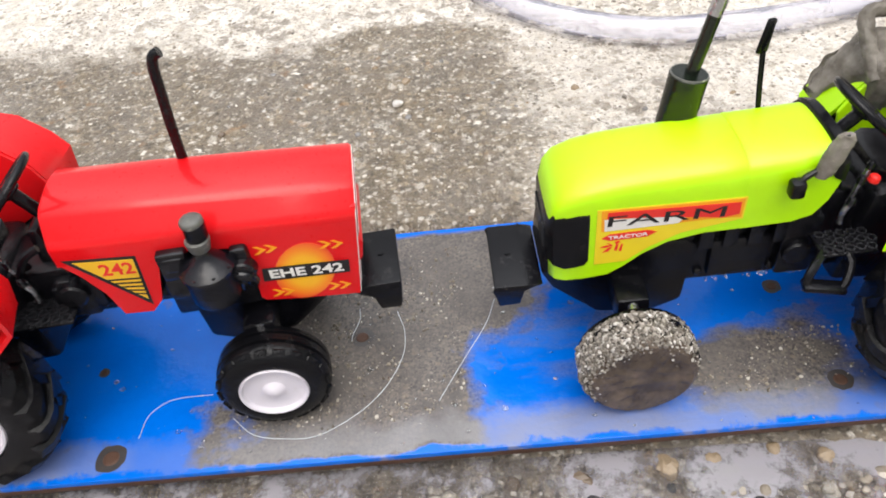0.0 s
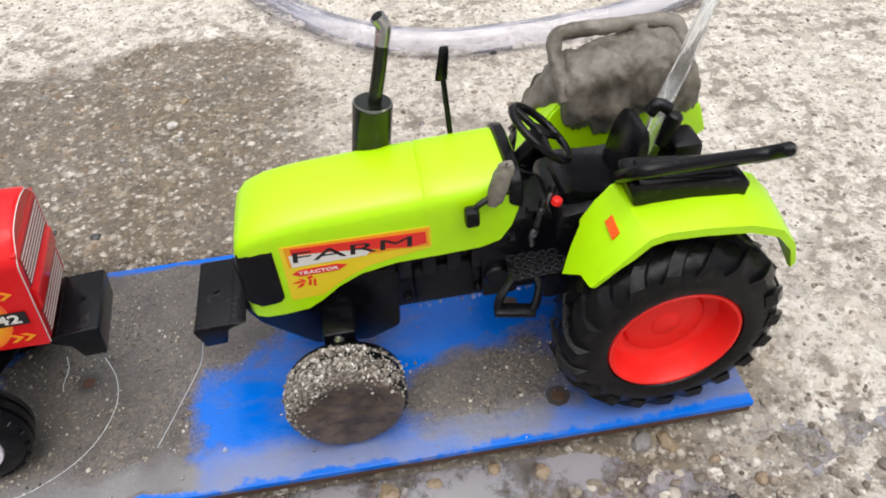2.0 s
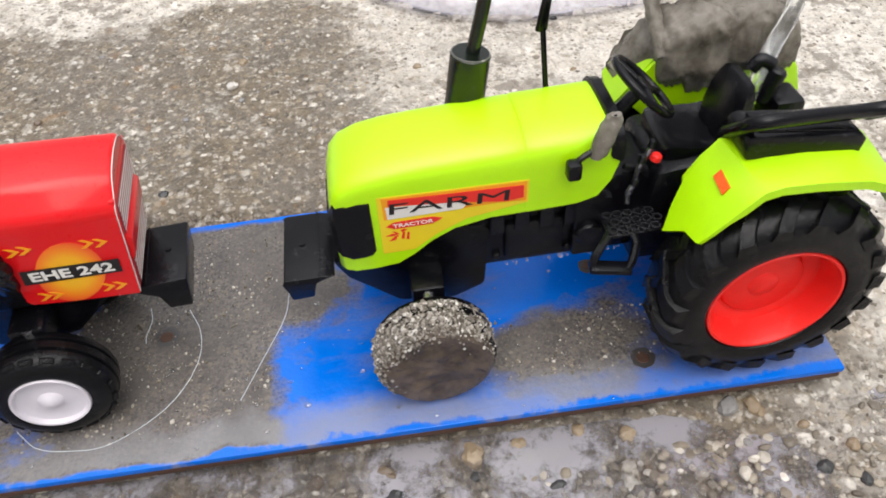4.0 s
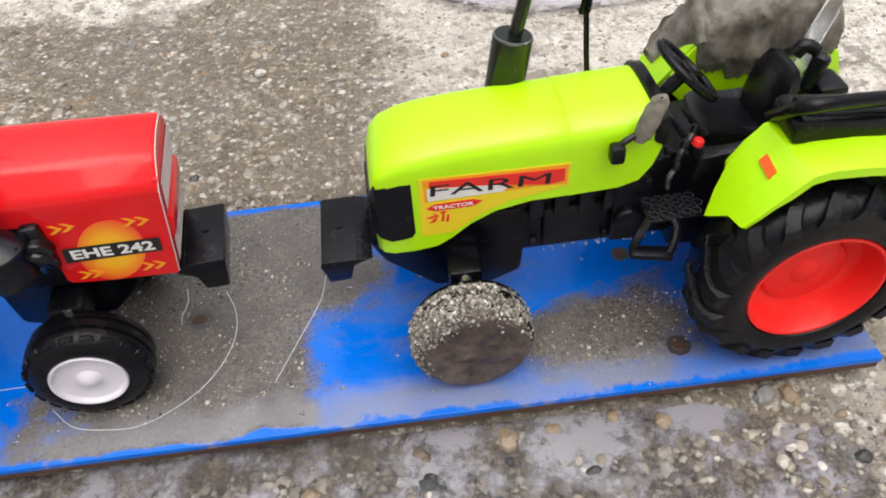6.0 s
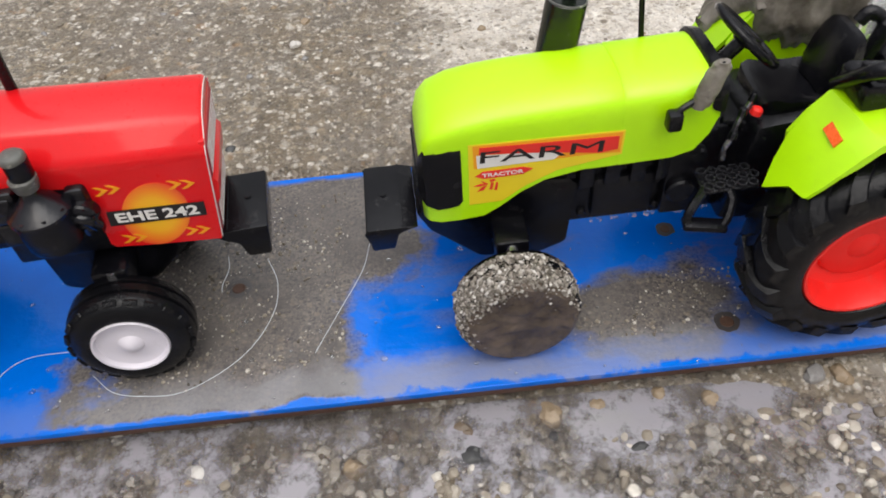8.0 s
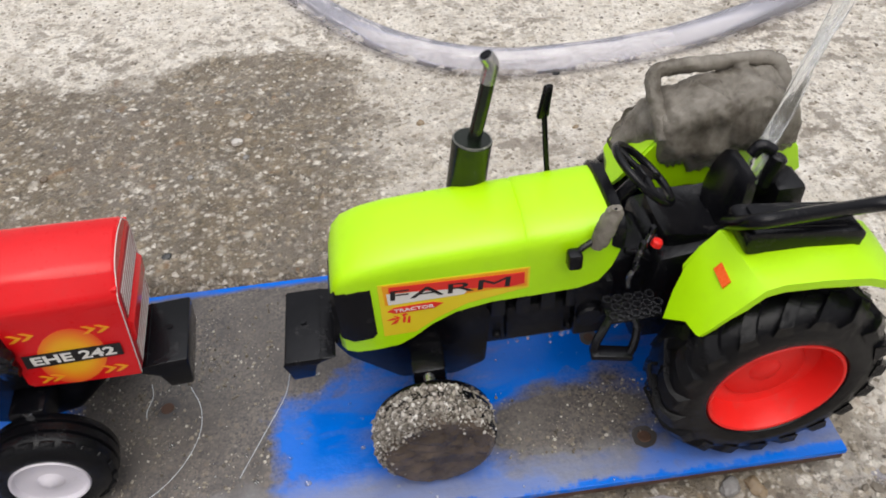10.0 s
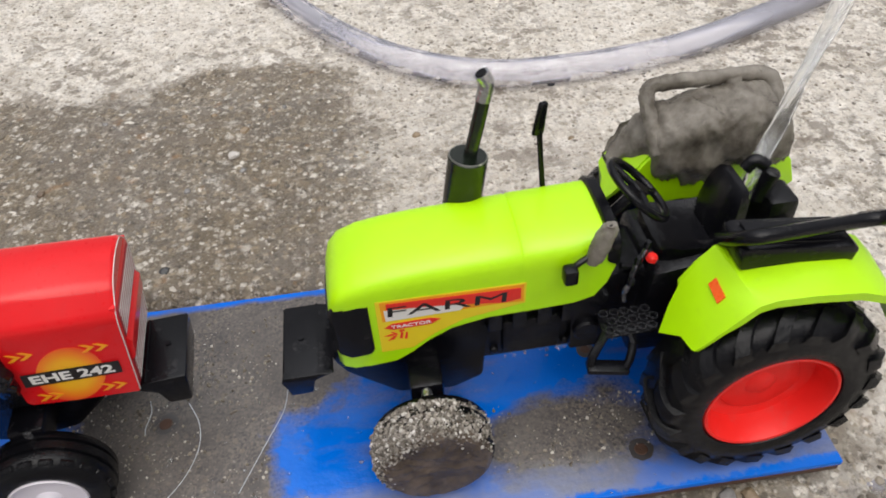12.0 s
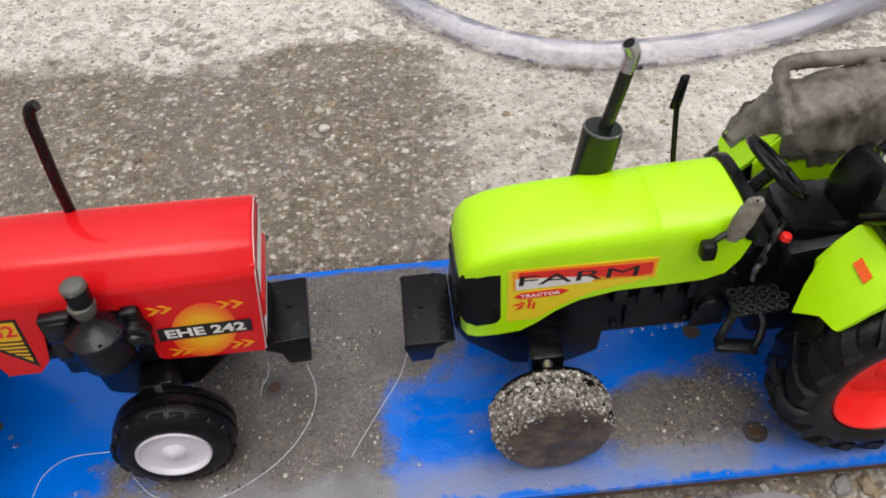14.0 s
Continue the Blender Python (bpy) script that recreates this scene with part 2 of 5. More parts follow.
        c = mix(nt, calc(nt, "MULTIPLY", k, amount), c, mix(nt, wet, pale, light))
        relief = k if relief is None else calc(nt, "ADD", relief, k)
    # dark colour stands in for the shade in pits and small holes
    worn = ramp(nt, noise_node(nt, 15, 4, 0.6, pos), [(0.42, 0.0), (0.58, 1.0)])
    pit_shade = ramp(nt, noise_node(nt, 125, 5, 0.68, pos), [(0.44, 0.7), (0.52, 0.0)])
    c = mix(nt, calc(nt, "MULTIPLY", worn, pit_shade), c, (0.17, 0.14, 0.11))
    hole_shade = ramp(nt, noise_node(nt, 300, 5, 0.8, pos), [(0.37, 0.8), (0.46, 0.0)])
    c = mix(nt, calc(nt, "MULTIPLY", hole_shade, mix(nt, wet, 0.45, 0.95)), c, (0.06, 0.05, 0.04))
    rusty = ramp(nt, noise_node(nt, 95, 3, 0.5, pos), [(0.66, 0.0), (0.7, 0.5)])
    c = mix(nt, calc(nt, "MULTIPLY", rusty, wet), c, (0.26, 0.15, 0.07))
    nt.links.new(c, b.inputs["Base Color"])
    nt.links.new(calc(nt, "SUBTRACT", 0.85, calc(nt, "MULTIPLY", wet, 0.4)), b.inputs["Roughness"])
    h = calc(nt, "ADD", noise_node(nt, 420, 6, 0.7, pos), calc(nt, "MULTIPLY", relief, 0.35))
    bump(nt, b, h, 0.8, 0.0014)
    return m


CONCRETE = concrete()


def board_paint():
    """Blue paint under a drifting film of silty water."""
    m = bpy.data.materials.new("blue_paint_with_silt")
    nt, b = links(m)
    pos = nt.nodes.new("ShaderNodeTexCoord").outputs["Object"]
    sep = nt.nodes.new("ShaderNodeSeparateXYZ")
    nt.links.new(pos, sep.inputs[0])
    x, y = sep.outputs["X"], sep.outputs["Y"]
    wob = calc(nt, "SUBTRACT", noise_node(nt, 24, 5, 0.6, pos), 0.5)
    wx = calc(nt, "ADD", calc(nt, "ADD", x, calc(nt, "MULTIPLY", wob, 0.10)), calc(nt, "MULTIPLY", y, -0.25))
    band = ramp(nt, calc(nt, "ADD", calc(nt, "MULTIPLY", wx, 2.0), 0.5), [(0.35, 0.03), (0.385, 1.0), (0.505, 1.0), (0.54, 0.22), (0.6, 0.3), (0.64, 0.18), (0.74, 0.16), (0.8, 0.45)])
    vein = ramp(nt, noise_node(nt, 34, 4, 0.55, pos), [(0.56, 0.0), (0.62, 0.8)])
    # a second, oval pool of silt between the green tractor's wheels
    ox = calc(nt, "DIVIDE", calc(nt, "SUBTRACT", x, 0.08), 0.05)
    oy = calc(nt, "DIVIDE", calc(nt, "ADD", y, 0.027), 0.02)
    oval = calc(nt, "POWER", calc(nt, "ADD", calc(nt, "MULTIPLY", ox, ox), calc(nt, "MULTIPLY", oy, oy)), 0.5)
    oval = calc(nt, "ADD", calc(nt, "MULTIPLY", oval, 0.5), calc(nt, "MULTIPLY", wob, 0.9))
    band = calc(nt, "MAXIMUM", band, ramp(nt, oval, [(0.2, 0.78), (0.36, 0.55), (0.52, 0.0)]))
    band = calc(nt, "MAXIMUM", band, calc(nt, "MULTIPLY", vein, 0.45))
    edge = ramp(nt, calc(nt, "ADD", calc(nt, "MULTIPLY", calc(nt, "ADD", y, calc(nt, "MULTIPLY", wob, 0.014)), 5.0), 0.5), [(0.270, 0.0), (0.278, 1.0)])
    rim = ramp(nt, calc(nt, "ADD", calc(nt, "MULTIPLY", calc(nt, "ADD", y, calc(nt, "MULTIPLY", wob, 0.008)), 5.0), 0.5), [(0.702, 1.0), (0.716, 0.25)])
    silt = calc(nt, "MULTIPLY", calc(nt, "MULTIPLY", band, edge), rim)
    # the film breaks up into streaks that follow the flow along the board
    flow = nt.nodes.new("ShaderNodeMapping")
    flow.inputs["Scale"].default_value = (26, 85, 1)
    flow.inputs["Rotation"].default_value = (0, 0, radians(-14))
    nt.links.new(pos, flow.inputs["Vector"])
    streak = calc(nt, "SUBTRACT", noise_node(nt, 1.0, 6, 0.62, flow.outputs[0]), 0.5)
    silt = ramp(nt, calc(nt, "ADD", silt, calc(nt, "MULTIPLY", streak, 0.9)), [(0.22, 0.0), (0.42, 0.5), (0.72, 0.97)])
    milk = ramp(nt, calc(nt, "ADD", calc(nt, "MULTIPLY", calc(nt, "ADD", y, calc(nt, "MULTIPLY", calc(nt, "ADD", wob, calc(nt, "SUBTRACT", noise_node(nt, 90, 5, 0.7, pos), 0.5)), 0.013)), 5.0), 0.5), [(0.272, 0.0), (0.278, 0.72), (0.31, 0.6), (0.34, 0.0)])
    milk = calc(nt, "MULTIPLY", milk, ramp(nt, noise_node(nt, 15, 3, 0.55, pos), [(0.4, 0.35), (0.58, 1.0)]))
    blue = mix(nt, noise_node(nt, 35, 4, 0.6, pos), (0.0, 0.1, 0.52), (0.0, 0.16, 0.74))
    blue = mix(nt, ramp(nt, noise_node(nt, 240, 6, 0.8, pos), [(0.64, 0.0), (0.72, 0.4)]), blue, (0.3, 0.4, 0.6))
    mudc = mix(nt, ramp(nt, noise_node(nt, 55, 6, 0.7, pos), [(0.3, 0.0), (0.7, 1.0)]), (0.08, 0.069, 0.053), (0.165, 0.145, 0.116))
    # loose sand: single grains, light and dark, thicker in some drifts than in others
    drift = ramp(nt, noise_node(nt, 30, 4, 0.6, pos), [(0.36, 0.15), (0.62, 1.0)])
    shove = nt.nodes.new("ShaderNodeVectorMath")
    shove.operation = "MULTIPLY_ADD"
    shake = nt.nodes.new("ShaderNodeTexNoise")
    shake.inputs["Scale"].default_value = 1300
    nt.links.new(pos, shake.inputs["Vector"])
    nt.links.new(shake.outputs["Color"], shove.inputs[0])
    shove.inputs[1].default_value = (0.0011,) * 3
    nt.links.new(pos, shove.inputs[2])
    for scale, reach, share, amount, tone in ((620, 0.5, 0.6, 0.5, (0.25, 0.21, 0.155)), (880, 0.55, 0.75, 0.6, (0.035, 0.03, 0.024)), (1250, 0.6, 0.7, 0.55, (0.22, 0.185, 0.14)), (330, 0.22, 0.14, 0.7, (0.36, 0.31, 0.25)), (400, 0.42, 0.25, 0.55, (0.24, 0.19, 0.13))):
        cell = nt.nodes.new("ShaderNodeTexVoronoi")
        cell.inputs["Scale"].default_value = scale
        nt.links.new(shove.outputs[0], cell.inputs["Vector"])
        pick = nt.nodes.new("ShaderNodeSeparateColor")
        nt.links.new(cell.outputs["Color"], pick.inputs[0])
        grain = calc(nt, "MULTIPLY", ramp(nt, cell.outputs["Distance"], [(reach * 0.6, 1.0), (reach, 0.0)]), ramp(nt, pick.outputs[0], [(share, 1.0), (share + 0.02, 0.0)]))
        mudc = mix(nt, calc(nt, "MULTIPLY", calc(nt, "MULTIPLY", grain, amount), drift), mudc, tone)
    c = mix(nt, silt, blue, mudc)
    c = mix(nt, milk, c, (0.25, 0.25, 0.265))
    nt.links.new(c, b.inputs["Base Color"])
    b.inputs["Roughness"].default_value = 0.16
    b.inputs["Specular IOR Level"].default_value = 0.25
    bump(nt, b, calc(nt, "ADD", noise_node(nt, 160, 4, 0.6, pos), calc(nt, "MULTIPLY", noise_node(nt, 520, 4, 0.7, pos), silt)), 0.4, 0.0008)
    return m


BOARD = board_paint()
STAIN = plastic("rust_stain", (0.06, 0.055, 0.055), 0.3, (0.09, 0.06, 0.04), 0.9, 0.3)
RUST = plastic("rusty_steel_edge", (0.085, 0.04, 0.024), 0.6, (0.04, 0.02, 0.012), 0.7, 0.6)


def clear(name, tint, ior, rough, milk=0.0, milk_colour=(0.6, 0.6, 0.62), waves=0.0, scale=120):
    m = bpy.data.materials.new(name)
    nt, b = links(m)
    b.inputs["Base Color"].default_value = (*tint, 1)
    b.inputs["Transmission Weight"].default_value = 1.0
    b.inputs["IOR"].default_value, b.inputs["Roughness"].default_value = ior, rough
    if waves:
        bump(nt, b, noise_node(nt, scale, 4), waves, 0.002)
    if milk:
        d = nt.nodes.new("ShaderNodeBsdfPrincipled")
        d.inputs["Base Color"].default_value, d.inputs["Roughness"].default_value = (*milk_colour, 1), 0.12
        s = nt.nodes.new("ShaderNodeMixShader")
        nt.links.new(calc(nt, "MULTIPLY", ramp(nt, noise_node(nt, 62, 6, 0.72), [(0.445, 0.1), (0.575, 1.0)]), milk), s.inputs[0])
        nt.links.new(b.outputs[0], s.inputs[1])
        nt.links.new(d.outputs[0], s.inputs[2])
        nt.links.new(s.outputs[0], nt.nodes["Material Output"].inputs["Surface"])
    return m




def hose_material():
    """Clear PVC: see-through with a milky lilac tint and a wet shine."""
    m = bpy.data.materials.new("clear_hose")
    nt, b = links(m)
    b.inputs["Base Color"].default_value = (0.9, 0.89, 0.98, 1)
    b.inputs["Roughness"].default_value = 0.3
    glass = nt.nodes.new("ShaderNodeBsdfTransparent")
    glass.inputs["Color"].default_value = (0.98, 0.98, 1.0, 1)
    s = nt.nodes.new("ShaderNodeMixShader")
    nt.links.new(ramp(nt, noise_node(nt, 9, 2), [(0.3, 0.22), (0.7, 0.32)]), s.inputs[0])
    nt.links.new(glass.outputs[0], s.inputs[1])
    nt.links.new(b.outputs[0], s.inputs[2])
    gloss = nt.nodes.new("ShaderNodeBsdfGlossy")
    gloss.inputs["Roughness"].default_value = 0.14
    gloss.inputs["Color"].default_value = (0.95, 0.95, 1, 1)
    shine = nt.nodes.new("ShaderNodeFresnel")
    shine.inputs["IOR"].default_value = 1.36
    t = nt.nodes.new("ShaderNodeMixShader")
    nt.links.new(shine.outputs[0], t.inputs[0])
    nt.links.new(s.outputs[0], t.inputs[1])
    nt.links.new(gloss.outputs[0], t.inputs[2])
    nt.links.new(t.outputs[0], nt.nodes["Material Output"].inputs["Surface"])
    return m


HOSE = hose_material()
WATER = clear("clear_water", (0.97, 0.98, 0.98), 1.33, 0.02, 0.16, (0.85, 0.87, 0.88), 0.4, 200)
# its grey patches colour in both suspended silt and the sky's reflection
PUDDLE = clear("silty_water", (0.8, 0.78, 0.75), 1.2, 0.03, 0.9, (0.3, 0.285, 0.305), 0.9, 170)
THREAD = plastic("white_thread", (0.62, 0.66, 0.7), 0.4, dirt=0.05)


# ---- mesh helpers, in millimetres ----
def merge(bm, other):
    me = bpy.data.meshes.new("tmp")
    other.to_mesh(me)
    other.free()
    bm.from_mesh(me)
    bpy.data.meshes.remove(me)
    return bm


def box(bm, lo, hi, bevel=0.6, taper=(1, 1), rot=None):
    o = bmesh.new()
    bmesh.ops.create_cube(o, size=1)
    c, s = (Vector(lo) + Vector(hi)) / 2, Vector(hi) - Vector(lo)
    for v in o.verts:
        k = taper if v.co.z > 0 else (1, 1)
        v.co = Vector((v.co.x * s.x * k[0], v.co.y * s.y * k[1], v.co.z * s.z))
    if bevel:
        bmesh.ops.bevel(o, geom=list(o.edges), offset=bevel, segments=2, profile=0.5, affect="EDGES")
    m = Matrix.Translation(c) @ (rot.to_4x4() if rot else Matrix.Identity(4))
    bmesh.ops.transform(o, matrix=m, verts=o.verts)
    return merge(bm, o)


def ring_verts(o, centre, x, y, r, n):
    return [o.verts.new(centre + x * (r * math.cos(2 * math.pi * i / n)) + y * (r * math.sin(2 * math.pi * i / n))) for i in range(n)]


def skin(o, rings, closed=True, caps=True):
    n = len(rings[0])
    for a, b in zip(rings, rings[1:]):
        for i in range(n if closed else n - 1):
            o.faces.new((a[i], a[(i + 1) % n], b[(i + 1) % n], b[i]))
    if caps:
        o.faces.new(rings[0])
        o.faces.new(rings[-1])


def smooth_line(pts, steps=6):
    p = [Vector(q) for q in pts]
    p = [2 * p[0] - p[1]] + p + [2 * p[-1] - p[-2]]
    out = []
    for i in range(1, len(p) - 2):
        for k in range(steps):
            t = k / steps
            a, b, c, d = p[i - 1:i + 3]
            out.append(0.5 * ((2 * b) + (c - a) * t + (2 * a - 5 * b + 4 * c - d) * t * t + (3 * b - a - 3 * c + d) * t ** 3))
    return out + [p[-2]]


def tube(bm, pts, r, n=10, steps=6, radii=None):
    line = smooth_line(pts, steps) if steps > 1 else [Vector(q) for q in pts]
    o = bmesh.new()
    rings, ref = [], None
    for i, c in enumerate(line):
        d = (line[min(i + 1, len(line) - 1)] - line[max(i - 1, 0)]).normalized()
        if ref is None:
            ref = d.orthogonal().normalized()
        ref = (ref - d * ref.dot(d)).normalized()
        k = r if radii is None else radii(i / (len(line) - 1)) * r
        rings.append(ring_verts(o, c, ref, d.cross(ref), k, n))
    skin(o, rings)
    return merge(bm, o)


def cyl(bm, p0, p1, r0, r1=None, n=20, bevel=0.0):
    o = bmesh.new()
    p0, p1 = Vector(p0), Vector(p1)
    r1 = r0 if r1 is None else r1
    d = (p1 - p0).normalized()
    x = d.orthogonal().normalized()
    y = d.cross(x)
    stops = [(0, r0), (1, r1)]
    if bevel:
        k = bevel / (p1 - p0).length
        stops = [(0, r0 - bevel), (k, r0), (1 - k, r1), (1, r1 - bevel)]
    skin(o, [ring_verts(o, p0.lerp(p1, t), x, y, r, n) for t, r in stops])
    return merge(bm, o)


def lathe(bm, profile, centre, n=40, hollow=False):
    """profile: (radius, v) round an axle that runs across the tractor."""
    o = bmesh.new()
    if hollow:
        profile = profile + profile[:1]
    rings = [ring_verts(o, Vector((centre[0], v, centre[2])), Vector((1, 0, 0)), Vector((0, 0, 1)), max(r, 0.02), n) for r, v in profile]
    skin(o, rings, caps=not hollow)
    if hollow:
        bmesh.ops.remove_doubles(o, verts=o.verts, dist=0.001)
    return merge(bm, o)


def prism(bm, poly, v0, v1, bevel=0.5):
    o = bmesh.new()
    a = [o.verts.new((p[0], v0, p[1])) for p in poly]
    b = [o.verts.new((p[0], v1, p[1])) for p in poly]
    skin(o, [a, b])
    if bevel:
        bmesh.ops.bevel(o, geom=list(o.edges), offset=bevel, segments=2, profile=0.5, affect="EDGES")
    return merge(bm, o)


def blob(bm, centre, size, rough=0.25, freq=0.25, sub=4, seed=0.0):
    o = bmesh.new()
    bmesh.ops.create_icosphere(o, subdivisions=sub, radius=1)
    for v in o.verts:
        d = v.co.copy()
        p = Vector((d.x * size[0], d.y * size[1], d.z * size[2]))
        k = 1 + rough * (noise.noise(p * freq + Vector((seed, 0, seed))) + 0.5 * noise.noise(p * freq * 3 + Vector((0, seed, 0))) + 0.25 * noise.noise(p * freq * 8))
        v.co = Vector(centre) + p * k
    return merge(bm, o)


def crumple(bm, amount):
    """Push the surface in and out along its normals, like clay."""
    bm.normal_update()
    for v, n in [(v, v.normal.copy()) for v in bm.verts]:
        v.co += n * amount * (noise.noise(v.co * 0.45) + 0.5 * noise.noise(v.co * 1.1))


def part(name, bm, material, parent=None, label="", flip=1, angle=38):
    bmesh.ops.transform(bm, matrix=Matrix.Diagonal((0.001 * flip, 0.001, 0.001, 1)), verts=bm.verts)
    bmesh.ops.recalc_face_normals(bm, faces=bm.faces)
    me = bpy.data.meshes.new(name)
    bm.to_mesh(me)
    bm.free()
    me.polygons.foreach_set("use_smooth", [True] * len(me.polygons))
    me.set_sharp_from_angle(angle=radians(angle))
    me.materials.append(material)
    ob = new(name, me)
    ob.parent = parent
    return tagged(ob, label)


def text_bm(body, height, width, place, lean=0.0, rise=0.0, bold=0.0):
    """Raised lettering on the side that faces the near edge of the board."""
    cu = bpy.data.curves.new("words", "FONT")
    cu.body, cu.size, cu.offset, cu.align_x, cu.align_y = body, 1.0, bold, "CENTER", "CENTER"
    o = bpy.data.objects.new("words", cu)
    scene.collection.objects.link(o)
    me = bpy.data.meshes.new_from_object(o.evaluated_get(bpy.context.evaluated_depsgraph_get()))
    bpy.data.objects.remove(o)
    bm = bmesh.new()
    bm.from_mesh(me)
    bpy.data.meshes.remove(me)
    xs, ys = [v.co.x for v in bm.verts], [v.co.y for v in bm.verts]
    cx, cy, kx, ky = (max(xs) + min(xs)) / 2, (max(ys) + min(ys)) / 2, width / (max(xs) - min(xs)), height / (max(ys) - min(ys))
    for v in bm.verts:
        x, y = (v.co.x - cx) * kx, (v.co.y - cy) * ky
        v.co = Vector((place[0] + x + lean * y, place[1], place[2] + y + rise * x))
    ext = bmesh.ops.extrude_face_region(bm, geom=list(bm.faces))
    bmesh.ops.translate(bm, vec=(0, -0.06, 0), verts=[g for g in ext["geom"] if isinstance(g, bmesh.types.BMVert)])
    return bm


def plate(poly, v, thick=0.12):
    """A thin sticker standing upright on a side: poly of (u, w), its back at v, its face towards the near edge."""
    return prism(bmesh.new(), poly, v, v - thick, 0)


# ---- the ground and the board ----
def ease(t):
    t = max(0.0, min(1.0, t))
    return t * t * (3 - 2 * t)


def ground_height(x, y):
    slope = -0.03 * max(-0.25, min(0.3, x + 0.02))
    near = -0.0118 + 0.0022 * ease((x - 0.085) / 0.05)
    z = near + (slope + 0.0003 - near) * ease((y + 0.025) / 0.05)
    under = ease((y + 0.03) / 0.01) * ease((0.083 - y) / 0.008) * ease((0.17 - x) / 0.02)
    z = min(z, z * (1 - under) + (-0.0064) * under)
    p = Vector((x, y, 0))
    far = 1 / (1 + max(0.0, abs(x) + abs(y) - 0.5))
    rough = 1 + 1.1 * ease((-0.012 - y) / 0.02) * ease((0.12 - x) / 0.03)
    return z + far * rough * (0.0016 * noise.noise(p * 35) + 0.0009 * noise.noise(p * 110) + 0.0006 * noise.noise(p * 260) + 0.0005 * noise.noise(p * 520)) * (1 - 0.75 * under)


def ground():
    def axis(lo, hi, step, reach):
        mid = list(np.arange(lo, hi, step))
        out, d = [], step
        v = hi
        while v < reach:
            out.append(v)
            d *= 1.25
            v += d
        left, d, v = [], step, lo
        while v > -reach:
            d *= 1.25
            v -= d
            left.append(v)
        return left[::-1] + mid + out
    xs, ys = axis(-0.24, 0.3, 0.0014, 400), axis(-0.08, 0.36, 0.0014, 400)
    verts = [(x, y, ground_height(x, y)) for y in ys for x in xs]
    nx = len(xs)
    faces = [(j * nx + i, j * nx + i + 1, (j + 1) * nx + i + 1, (j + 1) * nx + i) for j in range(len(ys) - 1) for i in range(nx - 1)]
    me = bpy.data.meshes.new("ground")
    me.from_pydata(verts, [], faces)
    me.polygons.foreach_set("use_smooth", [True] * len(me.polygons))
    me.materials.append(CONCRETE)
    return tagged(new("ground", me), "rough wet grey concrete ground with exposed gravel", "ground", kind="structure")


ground()
BOARD_YAW = 1.6


def board():
    b = tagged(new("board"), "blue painted steel board with rusty edges, smeared with silty water", "board")
    b.matrix_world = pose(0, 0.0315, 0, 0, 0, BOARD_YAW)
    o = bmesh.new()
    box(o, (-330, -46.4, -2.2), (154.5, 45, 0), 0.5)
    part("panel", o, BOARD, b)
    o = bmesh.new()
    box(o, (-330, -46.1, -4.6), (154.1, -43.4, -2.0), 0.4)
    part("rim", o, RUST, b, "rusty folded steel rim")
    for x, y, r in ((-104.5, -39.5, 3.4), (-116, -8, 1.3), (102, -34, 2.7), (96, 3, 2.2), (-34, -3, 2.8)):
        o = bmesh.new()
        cyl(o, (x, y, -0.2), (x, y, 0.3), r * 0.8, r * 0.62, 24)
        screw = part("screw_head", o, RUST, b, "rusty screw head")
        stain = [(x + r * k * math.cos(t), y + r * k * math.sin(t)) for t in np.linspace(0, 2 * math.pi, 36, endpoint=False) for k in [1.3 + 0.22 * noise.noise(Vector((x + 1.6 * math.cos(t), y + 1.6 * math.sin(t), 0)))]]
        o = bmesh.new()
        o.faces.new([o.verts.new((p, q, 0.06)) for p, q in stain])
        bmesh.ops.extrude_face_region(o, geom=o.faces[:])
        bmesh.ops.translate(o, verts=list(o.verts)[len(stain):], vec=(0, 0, -0.1))
        bmesh.ops.recalc_face_normals(o, faces=o.faces)
        part("rust_stain", o, STAIN, screw, "greyish brown rust stain round the screw")
    return b


board()


# ---- toy tractors: a runs back from the front hub, v across (near side negative), w up ----
def front_tyre(side, w0=15.7, R=15.8):
    s = side
    o = bmesh.new()
    prof = [(8.6, 23), (10.5, 22.2), (13.6, 22), (15.0, 23), (15.5, 23.8), (15.5, 25.2), (14.7, 25.5), (14.7, 26.1), (15.8, 26.4), (15.8, 28.4), (14.9, 28.7), (14.9, 29.2), (15.6, 29.5), (15.5, 31), (14.7, 32.4), (13.2, 33.6), (11.2, 34.2), (9.7, 33.9), (9.2, 33)]
    lathe(o, [(r, s * v) for r, v in prof], (0, 0, w0), 44, True)
    return o


def shoulder_blocks(tyre, side, flip, dv, dw, w0=15.7):
    """Raised blocks round the outer shoulder of the tyre."""
    k = bmesh.new()
    bmesh.ops.create_cube(k, size=1, matrix=Matrix.Diagonal((3.3, 1.6, 1.5, 1)))
    bmesh.ops.bevel(k, geom=k.edges[:], offset=0.25, segments=1, affect="EDGES")
    ob = part("shoulder_block", k, RUBBER, tyre, "", 1, 30)
    shape = ob.data
    bpy.data.objects.remove(ob)
    for i in range(20):
        ob = new("shoulder_block", shape)
        ob.parent = tyre
        ob.matrix_local = Matrix.Translation((0, 0.001 * side * (31.9 + dv), 0.001 * (w0 + dw))) @ Matrix.Rotation(2 * math.pi * i / 20, 4, "Y") @ Matrix.Translation((0, 0, 0.01475)) @ Matrix.Rotation(side * 0.75, 4, "X")


